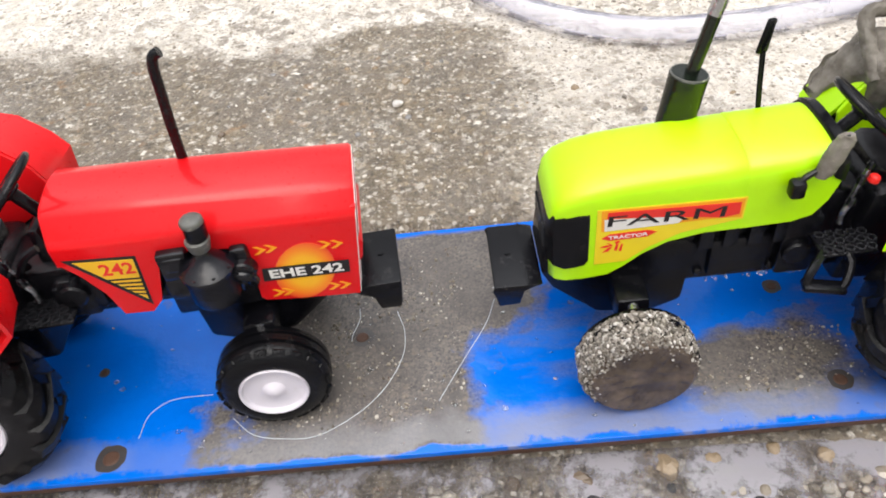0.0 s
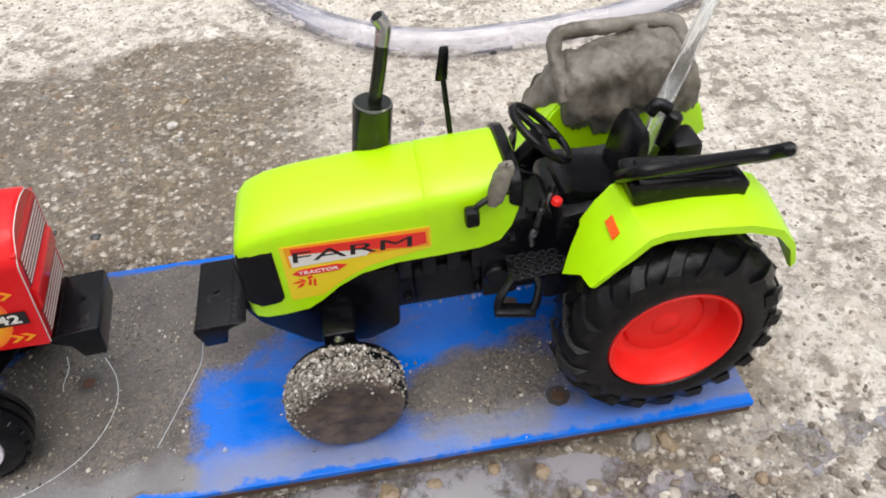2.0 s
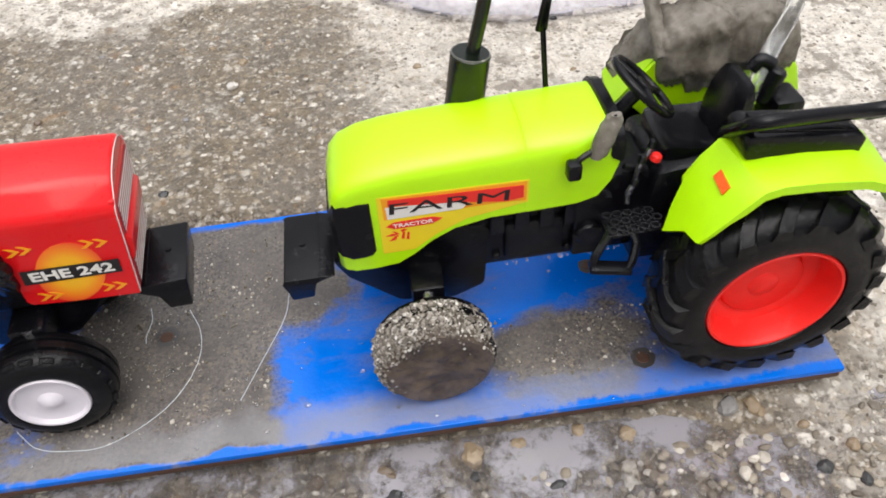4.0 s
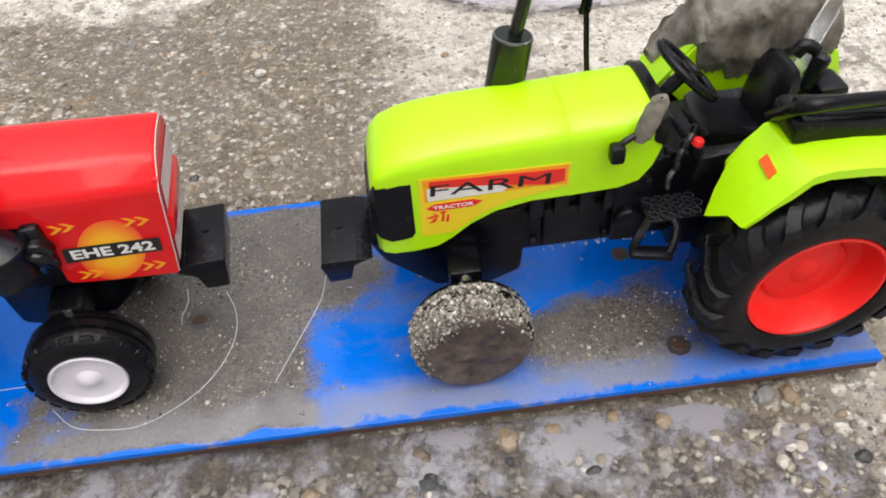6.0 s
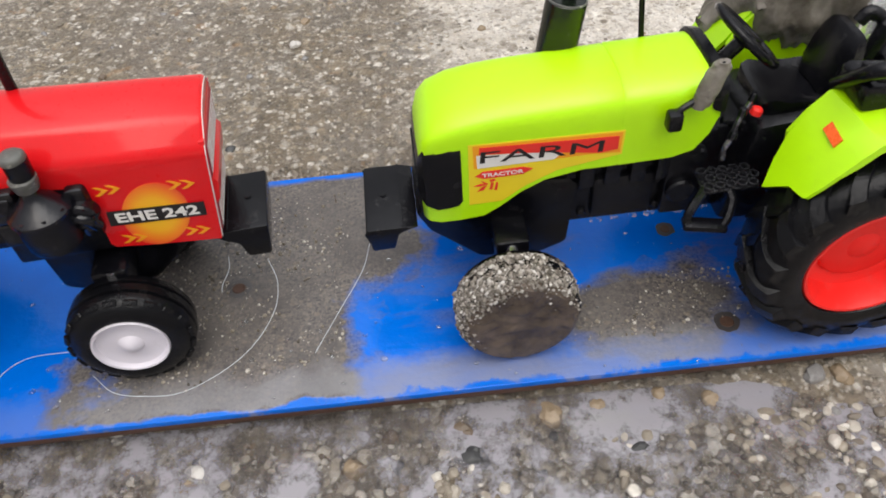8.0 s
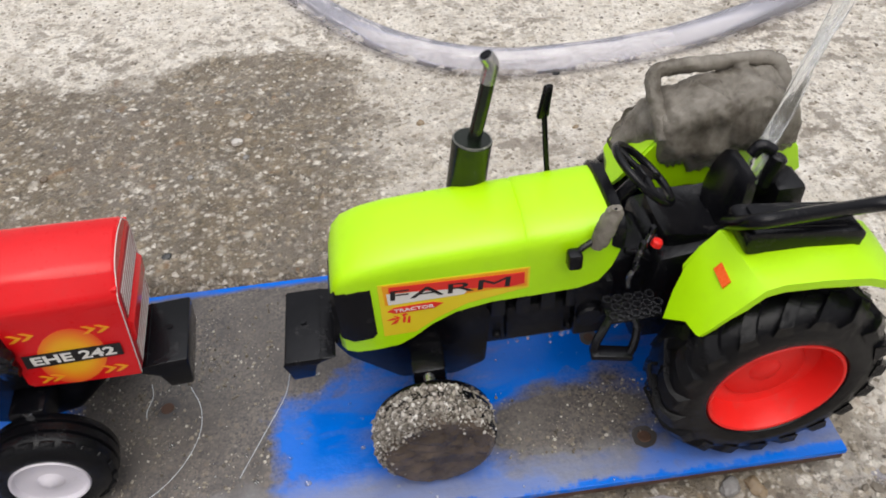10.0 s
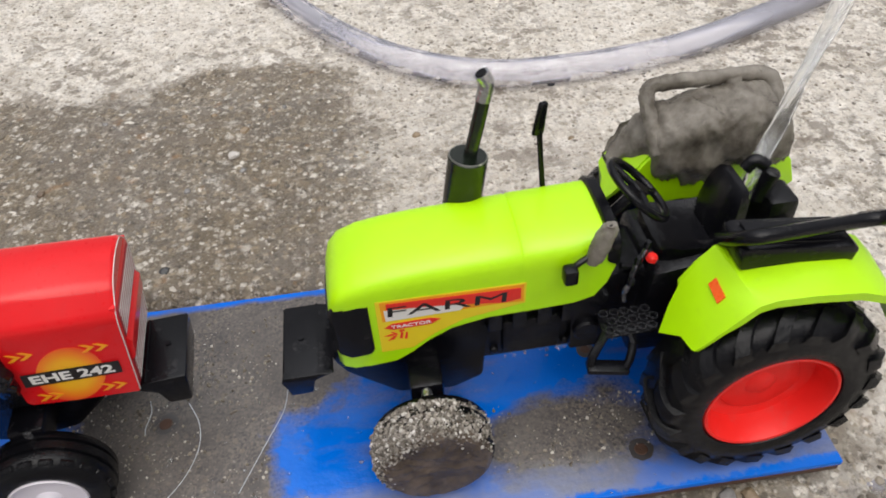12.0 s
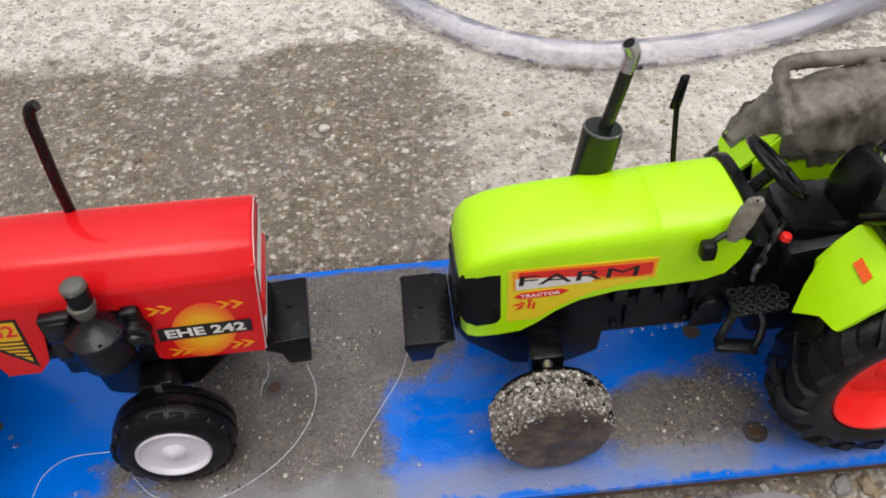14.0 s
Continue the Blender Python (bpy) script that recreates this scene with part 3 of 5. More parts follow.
def front_rim(side, w0=15.7):
    s = side
    o = bmesh.new()
    prof = [(9.6, 25), (9.6, 33.6), (9.3, 34.3), (8.8, 34.2), (8.3, 33.0), (6.2, 32.6), (3.2, 33.0), (2.4, 33.9), (1.1, 34.5), (0.02, 34.7)]
    lathe(o, [(r, s * v) for r, v in prof], (0, 0, w0), 44)
    return o


def rear_tyre(side, a0=83.2, w0=29.6):
    s = side
    o = bmesh.new()
    prof = [(15.5, 24.4), (18, 23.6), (24, 23.4), (26.5, 24.4), (27.6, 26.4), (27.9, 31.5), (27.6, 37), (26.3, 39.3), (23.5, 40.8), (20, 41.2), (17.6, 40.6), (16.9, 39.4)]
    lathe(o, [(r, s * v) for r, v in prof], (a0, 0, w0), 56, True)
    return o


def tread_lugs(tyre, side, flip, a0=83.2, w0=29.6, v0=30):
    """Chevron lugs, left and right by turns round the tyre."""
    shapes = []
    for hand in (-1, 1):
        k = bmesh.new()
        bmesh.ops.create_cube(k, size=1)
        bmesh.ops.subdivide_edges(k, edges=[e for e in k.edges if abs((e.verts[0].co - e.verts[1].co).y) > 0.5], cuts=4)
        for v in k.verts:
            t = v.co.y + 0.5
            out = max(0.0, abs(8.8 - 11.0 * t) - 3.2) / 5.6
            v.co = Vector((v.co.x * (5.0 if v.co.z < 0 else 3.4) + 10.0 * (t ** 1.3 - 0.5), hand * (8.8 - 11.0 * t), (v.co.z + 0.5) * (3.5 - 0.5 * out) - 1.2 - 3.0 * out ** 2.2))
        ob = part("tread_lug", k, RUBBER, tyre, "", flip, 30)
        shapes.append(ob.data)
        bpy.data.objects.remove(ob)
    for i in range(38):
        ob = new("tread_lug", shapes[i % 2])
        ob.parent = tyre
        ob.matrix_local = Matrix.Translation((0.001 * flip * a0, 0.001 * side * v0, 0.001 * w0)) @ Matrix.Rotation(flip * 2 * math.pi * i / 38, 4, "Y") @ Matrix.Translation((0, 0, 0.0268))


def rear_rim(side, a0=83.2, w0=29.6):
    s = side
    o = bmesh.new()
    prof = [(17.3, 24), (17.3, 39.8), (16.9, 40.4), (16.2, 40.3), (15.7, 39.2), (15.0, 35.5), (14.4, 33.2), (11.2, 32.4), (10.6, 32.0), (10.2, 33.6), (9.6, 33.9), (4, 33.9), (3.2, 34.6), (0.02, 34.8)]
    lathe(o, [(r, s * v) for r, v in prof], (a0, 0, w0), 52)
    return o


def hood_section(a, hw, wb, ws, wt, n=9, power=0.62):
    """Near bottom up, over the rounded top, down the far side."""
    left = [(a, -hw, wb), (a, -hw * 1.0, wb + (ws - wb) * 0.5), (a, -hw, ws)]
    arc = []
    for i in range(1, n + 1):
        t = math.pi / 2 * i / n
        c, s = math.cos(t) ** power, math.sin(t) ** power
        arc.append((a, -hw * c, ws + (wt - ws) * s))
    half = left + arc
    return half + [(p[0], -p[1], p[2]) for p in half[-2::-1]]


def loft(bm, sections):
    o = bmesh.new()
    skin(o, [[o.verts.new(p) for p in s] for s in sections])
    return merge(bm, o)


def stick(bm, p0, p1, r, n=10):
    return cyl(bm, p0, p1, r, r, n)


def running_gear(root, flip, rim_mat, rim_label, weight, mud_front=False, steps=True, sump=24, dv=0.0, dw=0.0, wide=(-13.2, 12.2), foot=(45.8, 59.6, 17.4, 4.3, 40.6), steer=0.0):
    def put(name, bm, material, parent=root, label=""):
        return part(name, bm, material, parent, label, flip)
    near = -1

    def moved(bm, side):
        bmesh.ops.translate(bm, verts=bm.verts, vec=(0, side * dv, dw))
        return bm
    for side in (-1, 1):
        t = put("front_tyre", moved(front_tyre(side), side), RUBBER, label="small ribbed black rubber front tyre")
        shoulder_blocks(t, side, flip, dv, dw)
        put("front_rim", moved(front_rim(side), side), rim_mat, t, rim_label)
        if mud_front and side == near:
            mud_crust(t, flip)
        t = put("rear_tyre", moved(rear_tyre(side), side), RUBBER, label="large black rubber rear tyre with deep chevron lugs")
        tread_lugs(t, side, flip, 83.2, 29.6 + dw, 32.3 + dv)
        put("rear_rim", moved(rear_rim(side), side), rim_mat, t, rim_label)
        o = bmesh.new()
        stick(o, (0.2, side * 13, 27), (0.2, side * (23.5 + dv), 26.5), 1.5)
        stick(o, (0, side * (23.5 + dv), 28.5), (0, side * (24.5 + dv), 13 + dw), 1.4)
        stick(o, (0, side * (22 + dv), 15.7 + dw), (0, side * (30 + dv), 15.7 + dw), 2.2)
        put("steering_knuckle", o, STEEL, label="dull steel axle stub")
    o = bmesh.new()
    box(o, (-4, -19, 21), (5, 19, 29), 1.2)
    prism(o, [(-23, 33), (-20, 27), (-7, 15), (8, 13), (17, 17), (19, 40), (-22, 42)], -9.5, 9.5, 1.4)
    put("front_axle_housing", o, BLACK)
    # engine and gearbox
    o = bmesh.new()
    box(o, (14, -9, sump), (62, 9, 50), 1.5)
    e = put("engine_block", o, GREASY, label="oily black moulded engine block")
    for lo, hi in (((22, -11, sump + 3), (38, 11, 40)), ((40, -12, sump + 2), (50, 12, 46))):
        o = bmesh.new()
        box(o, lo, hi, 1.1)
        put("engine_cover", o, GREASY, e)
    for k in range(5):
        for side in (-1, 1):
            o = bmesh.new()
            lo, hi = sorted((side * 11.8, side * 8))
            box(o, (18 + 6.5 * k, lo, 38), (22 + 6.5 * k, hi, 48), 0.6)
            put("cylinder_fin", o, GREASY, e)
        o = bmesh.new()
        cyl(o, (20 + 6.5 * k, -8, sump + 3.5), (20 + 6.5 * k, -10.2, sump + 4), 1.3, 1.1, 10, 0.3)
        put("plug", o, GREASY, e)
    o = bmesh.new()
    cyl(o, (44, -14.0, sump + 11), (44, -9, sump + 11), 3.6, 3.6, 18, 0.6)
    put("oil_filter", o, GREASY, e)
    o = bmesh.new()
    prism(o, [(56, 22), (60, 52), (76, 54), (100, 50), (106, 36), (100, 20)], -13, 13, 2)
    cyl(o, (83.2, -30, 29.6 + dw), (83.2, 30, 29.6 + dw), 4.5, 4.5, 18)
    put("gearbox", o, GREASY)
    o = bmesh.new()
    wa0, wa1, ww0, ww1 = weight
    prism(o, [(wa0, ww1), (wa0 + 0.3, ww0 + 6.6), (wa0 + 1.0, ww0), (wa0 + 7.2, ww0 + 0.3), (wa0 + 7.6, ww0 + 6), (wa1, ww0 + 6.2), (wa1 + 4, ww1 - 0.8), (wa1, ww1)], wide[0], wide[1], 0.7)
    cyl(o, (wa0 + 5, 0, ww1 - 0.4), (wa0 + 5, 0, ww1 + 0.35), 0.9, 0.8, 12)
    box(o, (wa1 - 0.6, wide[0] + 0.6, ww1 - 0.5), (wa1, wide[1] - 0.3, ww1 + 0.25), 0.1)
    put("front_weight", o, BLACK, label="black moulded front weight block")
    # cab floor and steps
    k = bmesh.new()
    skin(k, [ring_verts(k, Vector((0, 0, w)), Vector((1, 0, 0)), Vector((0, 1, 0)), r, 6) for r, w in ((1.45, 0.95), (1.4, 1.7), (0.95, 1.7), (0.9, 0.9))], caps=False)
    ob = part("grip_cell", k, GRIP)
    cell = ob.data
    bpy.data.objects.remove(ob)
    for side in (-1, 1):
        o = bmesh.new()
        fa, fb, fv, fh, fw = foot
        box(o, (fa, side * fv - fh, fw), (fb, side * fv + fh, fw + 1), 0.3)
        p = put("foot_plate", o, BLACK, label="black foot plate with a honeycomb grip")
        for i in range(int((fb - fa) / 2.7)):
            for j in range(int(fh / 1.4)):
                ob = new("grip_cell", cell)
                ob.parent = p
                ob.location = (0.001 * flip * (fa + 1.7 + 2.7 * i + (j % 2) * 1.3), 0.001 * (side * fv - fh + 1.4 + 2.8 * j), 0.001 * fw)
        if not steps:
            continue
        o = bmesh.new()
        tube(o, [(46.6, side * 20, 41), (44.2, side * 22.5, 40), (42, side * 24.6, 38.2), (41.4, side * 25.4, 36)], 1.15, 8, 4)
        tube(o, [(52.4, side * 20.5, 41), (52.8, side * 23, 39.2), (51.4, side * 25.6, 36.4), (50.2, side * 26.6, 34.8)], 1.15, 8, 4)
        box(o, (40.4, side * 26 - 2.0, 34.2), (51.0, side * 26 + 2.0, 35.9), 0.5, (1, 1), Matrix.Rotation(radians(7), 3, "Y") @ Matrix.Rotation(radians(side * 7), 3, "Z"))
        put("step", o, BLACK, p, "wet black boarding step")
    # seat: a dished cushion with a rolled front lip and a rounded back
    o = bmesh.new()
    rings = []
    for a, hw, top in ((62.6, 7.6, 53.0), (63.2, 8.6, 54.6), (65, 9.2, 55.2), (68, 9.5, 54.4), (76, 9.5, 53.9), (82, 9.2, 54.6), (84.5, 8.6, 55.4)):
        row = [(a, hw * k, top + 1.5 * abs(k) ** 3) for k in (-1, -0.86, -0.6, -0.3, 0, 0.3, 0.6, 0.86, 1)]
        rings.append([o.verts.new(p) for p in row + [(a, hw * 1.02, 51), (a, hw * 0.7, 49.5), (a, -hw * 0.7, 49.5), (a, -hw * 1.02, 51)]])
    skin(o, rings)
    s = put("seat", o, BLACK)
    o = bmesh.new()
    rings = []
    for k, (w, hw) in enumerate(((54.5, 8.4), (57, 9.0), (62, 8.8), (66, 7.8), (68.6, 6.4), (69.6, 4.6))):
        a, thick = 79.6 + 0.2 * (w - 54), (2.6, 2.8, 2.6, 2.3, 1.7, 0.9)[k]
        rings.append([o.verts.new(p) for p in ((a - thick * 0.3, -hw, w), (a - thick, -hw * 0.6, w), (a - thick * 0.8, 0, w), (a - thick, hw * 0.6, w), (a - thick * 0.3, hw, w), (a + thick, hw * 0.85, w), (a + thick * 1.1, 0, w), (a + thick, -hw * 0.85, w))])
    skin(o, rings)
    put("seat_back", o, BLACK, s)
    # lift arm behind the seat
    o = bmesh.new()
    cyl(o, (92, 3, 58), (95, 3, 67), 2.6, 2.2, 16, 0.6)
    tube(o, [(94, 5, 67), (91, 6, 68.5), (89, 6, 66)], 1.8, 10, 4)
    box(o, (94, -2, 46), (102, 8, 60), 1.4)
    cyl(o, (98, -5, 52), (98, 10, 52), 3, 3, 16, 0.6)
    put("lift_linkage", o, GREASY)
    # steering
    o = bmesh.new()
    c, x, y = Vector((58.2 - steer, 0, 69.5 + 0.2 * steer)), Vector((0.74, 0, -0.67)), Vector((0, 1, 0))
    circle = [c + x * (9.4 * math.cos(t)) + y * (9.4 * math.sin(t)) for t in np.linspace(0, 2 * math.pi, 41)]
    tube(o, circle, 1.05, 10, 1)
    for t in (0.5, 2.6, 4.7):
        stick(o, c, c + x * (9 * math.cos(t)) + y * (9 * math.sin(t)), 0.95)
    cyl(o, c + Vector((0.7, 0, 0.8)), c - Vector((1.4, 0, 1.6)), 2.6, 2.6, 16, 0.4)
    put("steering_wheel", o, BLACK)
    o = bmesh.new()
    stick(o, (58 - steer, 0, 69 + 0.2 * steer), (50 - 0.6 * steer, 0, 60), 1.7)
    box(o, (47.5, -5.5, 44), (52.4, 5.5, 60), 1.2, (0.6, 0.8))
    put("steering_column", o, GREASY)
    for v in (-8, 8):
        o = bmesh.new()
        tube(o, [(53, v, 52), (58, v * 1.05, 50), (62, v * 1.1, 46)], 0.9, 8, 3)
        box(o, (60, v * 1.1 - 1.8, 45), (63.5, v * 1.1 + 1.8, 46.2), 0.4)
        put("pedal", o, GREASY)
    for p0, p1, p2 in (((55, -9.5, 44), (55.6, -10, 50), (56.4, -10.4, 55)), ((57.6, -7, 46), (58.4, -7.2, 52), (59.6, -7.4, 57)), ((53.6, -12, 43), (53.2, -12.4, 47), (54.4, -12.6, 50))):
        o = bmesh.new()
        tube(o, [p0, p1, p2], 0.7, 8, 3)
        lever = put("gear_lever", o, STEEL, label="thin dull steel lever")
        put("lever_grip", cyl(bmesh.new(), Vector(p2) - Vector((0, 0, 0.6)), Vector(p2) + Vector((0.2, 0, 1.6)), 1.1, 0.9, 10, 0.2), SHINY, lever, "black knob")


def mud_crust(tyre, flip):
    """Sandy clay caked over the tread and the wheel face."""
    def lumps(p):
        return noise.noise(p * 0.13) + 0.6 * noise.noise(p * 0.4) + 0.35 * noise.noise(p * 1.1)
    o = bmesh.new()
    prof = [(13.8, -24.8), (15.5, -25.8), (16.2, -28), (16.0, -31.5), (15.2, -34), (13.8, -35.2), (12.0, -35.2), (10, -34.9), (8, -34.9), (6, -34.9), (4, -35), (2, -35), (0.02, -35)]
    lathe(o, prof, (0, 0, 15.7), 72)
    bmesh.ops.subdivide_edges(o, edges=o.edges, cuts=1, use_grid_fill=True)
    for v in o.verts:
        d = Vector((v.co.x, 0, v.co.z - 15.7))
        n = lumps(v.co)
        k = 0.965 + 0.04 * n * min(1, d.length / 12)
        v.co = Vector((d.x * k, v.co.y + 0.75 * n, 15.7 + d.z * k))
        v.co.z = max(v.co.z, 0.15)
    part("mud_crust", o, BROWN_MUD, tyre, "brown mud caked over the wheel face", flip)
    rng = random.Random(5)
    o = bmesh.new()
    for i in range(6500):
        t = rng.triangular(-0.75, math.pi - 0.1, 0.9)
        v = rng.uniform(-35, -25)
        r = 16.2 * (0.965 + 0.04 * lumps(Vector((-16.2 * math.cos(t), v, 15.7 + 16.2 * math.sin(t))))) + rng.uniform(-0.4, 0.25) - max(0, -v - 32) * rng.uniform(0.2, 1.4) - (rng.uniform(0, 3) if rng.random() < 0.15 else 0)
        c = Vector((-r * math.cos(t) * 1.0, v, 15.7 + r * math.sin(t)))
        if c.z < 0.6:
            continue
        s = rng.choice((0.16, 0.2, 0.22, 0.26, 0.3, 0.36, 0.42, 0.6)) * rng.uniform(0.8, 1.2)
        k = bmesh.new()
        bmesh.ops.create_icosphere(k, subdivisions=1, radius=s)
        for q in k.verts:
            q.co = c + Vector((q.co.x * rng.uniform(0.5, 1.5), q.co.y * rng.uniform(0.5, 1.5), q.co.z * rng.uniform(0.5, 1.4)))
        me = bpy.data.meshes.new("g")
        k.to_mesh(me)
        k.free()
        o.from_mesh(me)
        bpy.data.meshes.remove(me)
    tagged(part("sand", o, CRUST, tyre, "coarse sand stuck to the tread", flip, 60), kind="stuff")


LIME_FENDER = ([(57.8, 25, 44.6), (60.4, 22, 50.2), (63.2, 20, 56), (66.6, 19.6, 61.4), (70.2, 19.4, 66), (76, 19.4, 66.8), (86, 19.4, 66.9), (97, 19.4, 66), (105, 19.6, 63), (110.4, 20, 57), (113, 21, 49)],
               [(61.0, 36.6, 50.9), (63.2, 37.2, 53.8), (66, 37.4, 57), (69.2, 37.5, 60.6), (73, 37.5, 64.4), (77, 37.5, 65.4), (86, 37.5, 65.0), (97, 37.5, 63.6), (105, 37.2, 60.2), (110, 36.4, 54), (112.6, 35.4, 46.6)])
RED_FENDER = ([(57, 20, 44), (53, 20, 51), (52.4, 19.4, 58), (54.6, 19.4, 64), (60.6, 19.4, 70.6), (68, 19.4, 73.4), (78, 19.4, 74), (92, 19.4, 72.4), (104, 19.4, 67.5), (110, 20, 60), (113, 21, 49)],
              [(56.5, 34, 46.4), (49.6, 33, 52.6), (49.2, 34, 59.8), (52.8, 35, 64.4), (60, 36.4, 70.2), (67.6, 37.2, 72.4), (78, 37.5, 72.6), (92, 37.5, 70), (104, 37.3, 65), (109.6, 36.6, 57), (112.4, 35.6, 46.6)])


def fenders(root, flip, paint, shape, mark):
    """mark: where on the sheet the reflector sits, as the row and the share across."""
    for side in (-1, 1):
        o = bmesh.new()
        inner = [Vector((a, side * v, w)) for a, v, w in shape[0]]
        outer = [Vector((a, side * v, w)) for a, v, w in shape[1]]
        k = bmesh.new()
        rings = []
        for i, (p, q) in enumerate(zip(inner, outer)):
            d = (inner[min(i + 1, len(inner) - 1)] - inner[max(i - 1, 0)]).normalized()
            n = Vector((d.z, 0, -d.x)) * 1.3
            lip = Vector((0, 0, -1.4)) if 2 < i else n * 0.2
            notch = Vector((0.9, 0, 1.5)) if i == 0 else Vector((0, 0, 0))
            rings.append([k.verts.new(c) for c in (p, p.lerp(q, 0.5) + Vector((0, 0, 0.25)) + notch, p.lerp(q, 0.93), q - n * 0.0, q + n * 0.7 + lip, q.lerp(p, 0.06) + n + lip, p.lerp(q, 0.5) + n + notch, p + n)])
        skin(k, rings)
        merge(o, k)
        wall = [(p.x, p.z - 0.5) for p in inner[2:]] + [(110, 46), (98, 42), (72, 42), (inner[2].x + 1, inner[2].z - 6)]
        prism(o, wall, side * 19.0 - 0.6, side * 19.0 + 0.6, 0.4)
        f = part("fender", o, paint, root, "", flip, 32)
        i, share, long, wide = mark
        c = inner[i].lerp(outer[i], share)
        d = (inner[i + 1].lerp(outer[i + 1], share) - c).normalized()
        across = (outer[i] - inner[i]).normalized()
        n = d.cross(across) * (1 if d.cross(across).z > 0 else -1)
        k = bmesh.new()
        quad = [(-long + 0.5, -wide), (-long - 0.5, wide), (long - 0.5, wide), (long + 0.5, -wide)]
        lo = [k.verts.new(c + d * p + across * q - n * 0.2) for p, q in quad]
        hi = [k.verts.new(c + d * p + across * q + n * 0.55) for p, q in quad]
        skin(k, [lo, hi])
        part("reflector", k, ORANGE, f, "small orange reflector", flip)


GREEN_PLACE = pose(0.0441, 0.0279, 0, 0, 0, 2.5)


def mud_mass():
    """Clay heaped on the far bench, hanging down the inner wall and over the fender's front."""
    o = bmesh.new()
    rings = []
    n = 60
    # along the tractor: crest height, how far the inner side hangs down, inner and outer reach
    keys = [(62, 55.4, 53.2, 30, 37), (65, 60, 55.5, 28, 38), (67.5, 65.4, 58, 23, 38), (70, 70, 57.0, 17.0, 37.4), (73, 74, 55.0, 15.6, 37), (80, 76, 51.4, 15.4, 36), (85, 76.8, 53.0, 15.4, 35), (89, 77, 56.0, 15.4, 35), (95, 77.6, 57.0, 15.4, 35), (101, 77, 52.6, 15.6, 35), (105, 73, 53.5, 16.4, 35), (108, 66, 55.5, 18, 33), (109.5, 60, 55.5, 22, 31)]
    for i in range(91):
        a = 62 + 47.5 * i / 90
        for p, q in zip(keys, keys[1:]):
            if p[0] <= a <= q[0] + 1e-6:
                t = ease((a - p[0]) / (q[0] - p[0]))
                crest, hang, inner, outer = [p[k] + (q[k] - p[k]) * t for k in range(1, 5)]
        hang += 2.2 * noise.noise(Vector((a * 0.33, 2, 0))) + 1.2 * noise.noise(Vector((a * 0.9, 7, 0)))
        ring = []
        for j in range(n):
            t = 2 * math.pi * j / n
            cv, cw = (inner + outer) / 2, (crest + hang) / 2
            c, s = math.cos(t), math.sin(t)
            e = 0.42 if s > 0 and c < 0 else 0.8
            v = cv + (outer - inner) / 2 * math.copysign(abs(c) ** e, c)
            w = cw + (crest - hang) / 2 * math.copysign(abs(s) ** e, s) - (3.5 * max(0, c) if s > 0 else 0)
            p = Vector((a, v, w))
            k = min(1.0, (a - 61) / 8) * (0.9 + 1.4 * noise.noise(p * 0.13) + 1.0 * noise.noise(p * 0.33) + 0.5 * noise.noise(p * 0.9))
            ring.append(o.verts.new(p + Vector((0, c, s)) * k))
        rings.append(ring)
    skin(o, rings)
    # a lump that reaches up to the rail
    tube(o, [(94, 24, 73), (93.4, 26.4, 76), (93, 28.8, 78.6)], 2.6, 14, 5, lambda t: 1.25 - 0.9 * t + 0.55 * t * t)
    return o


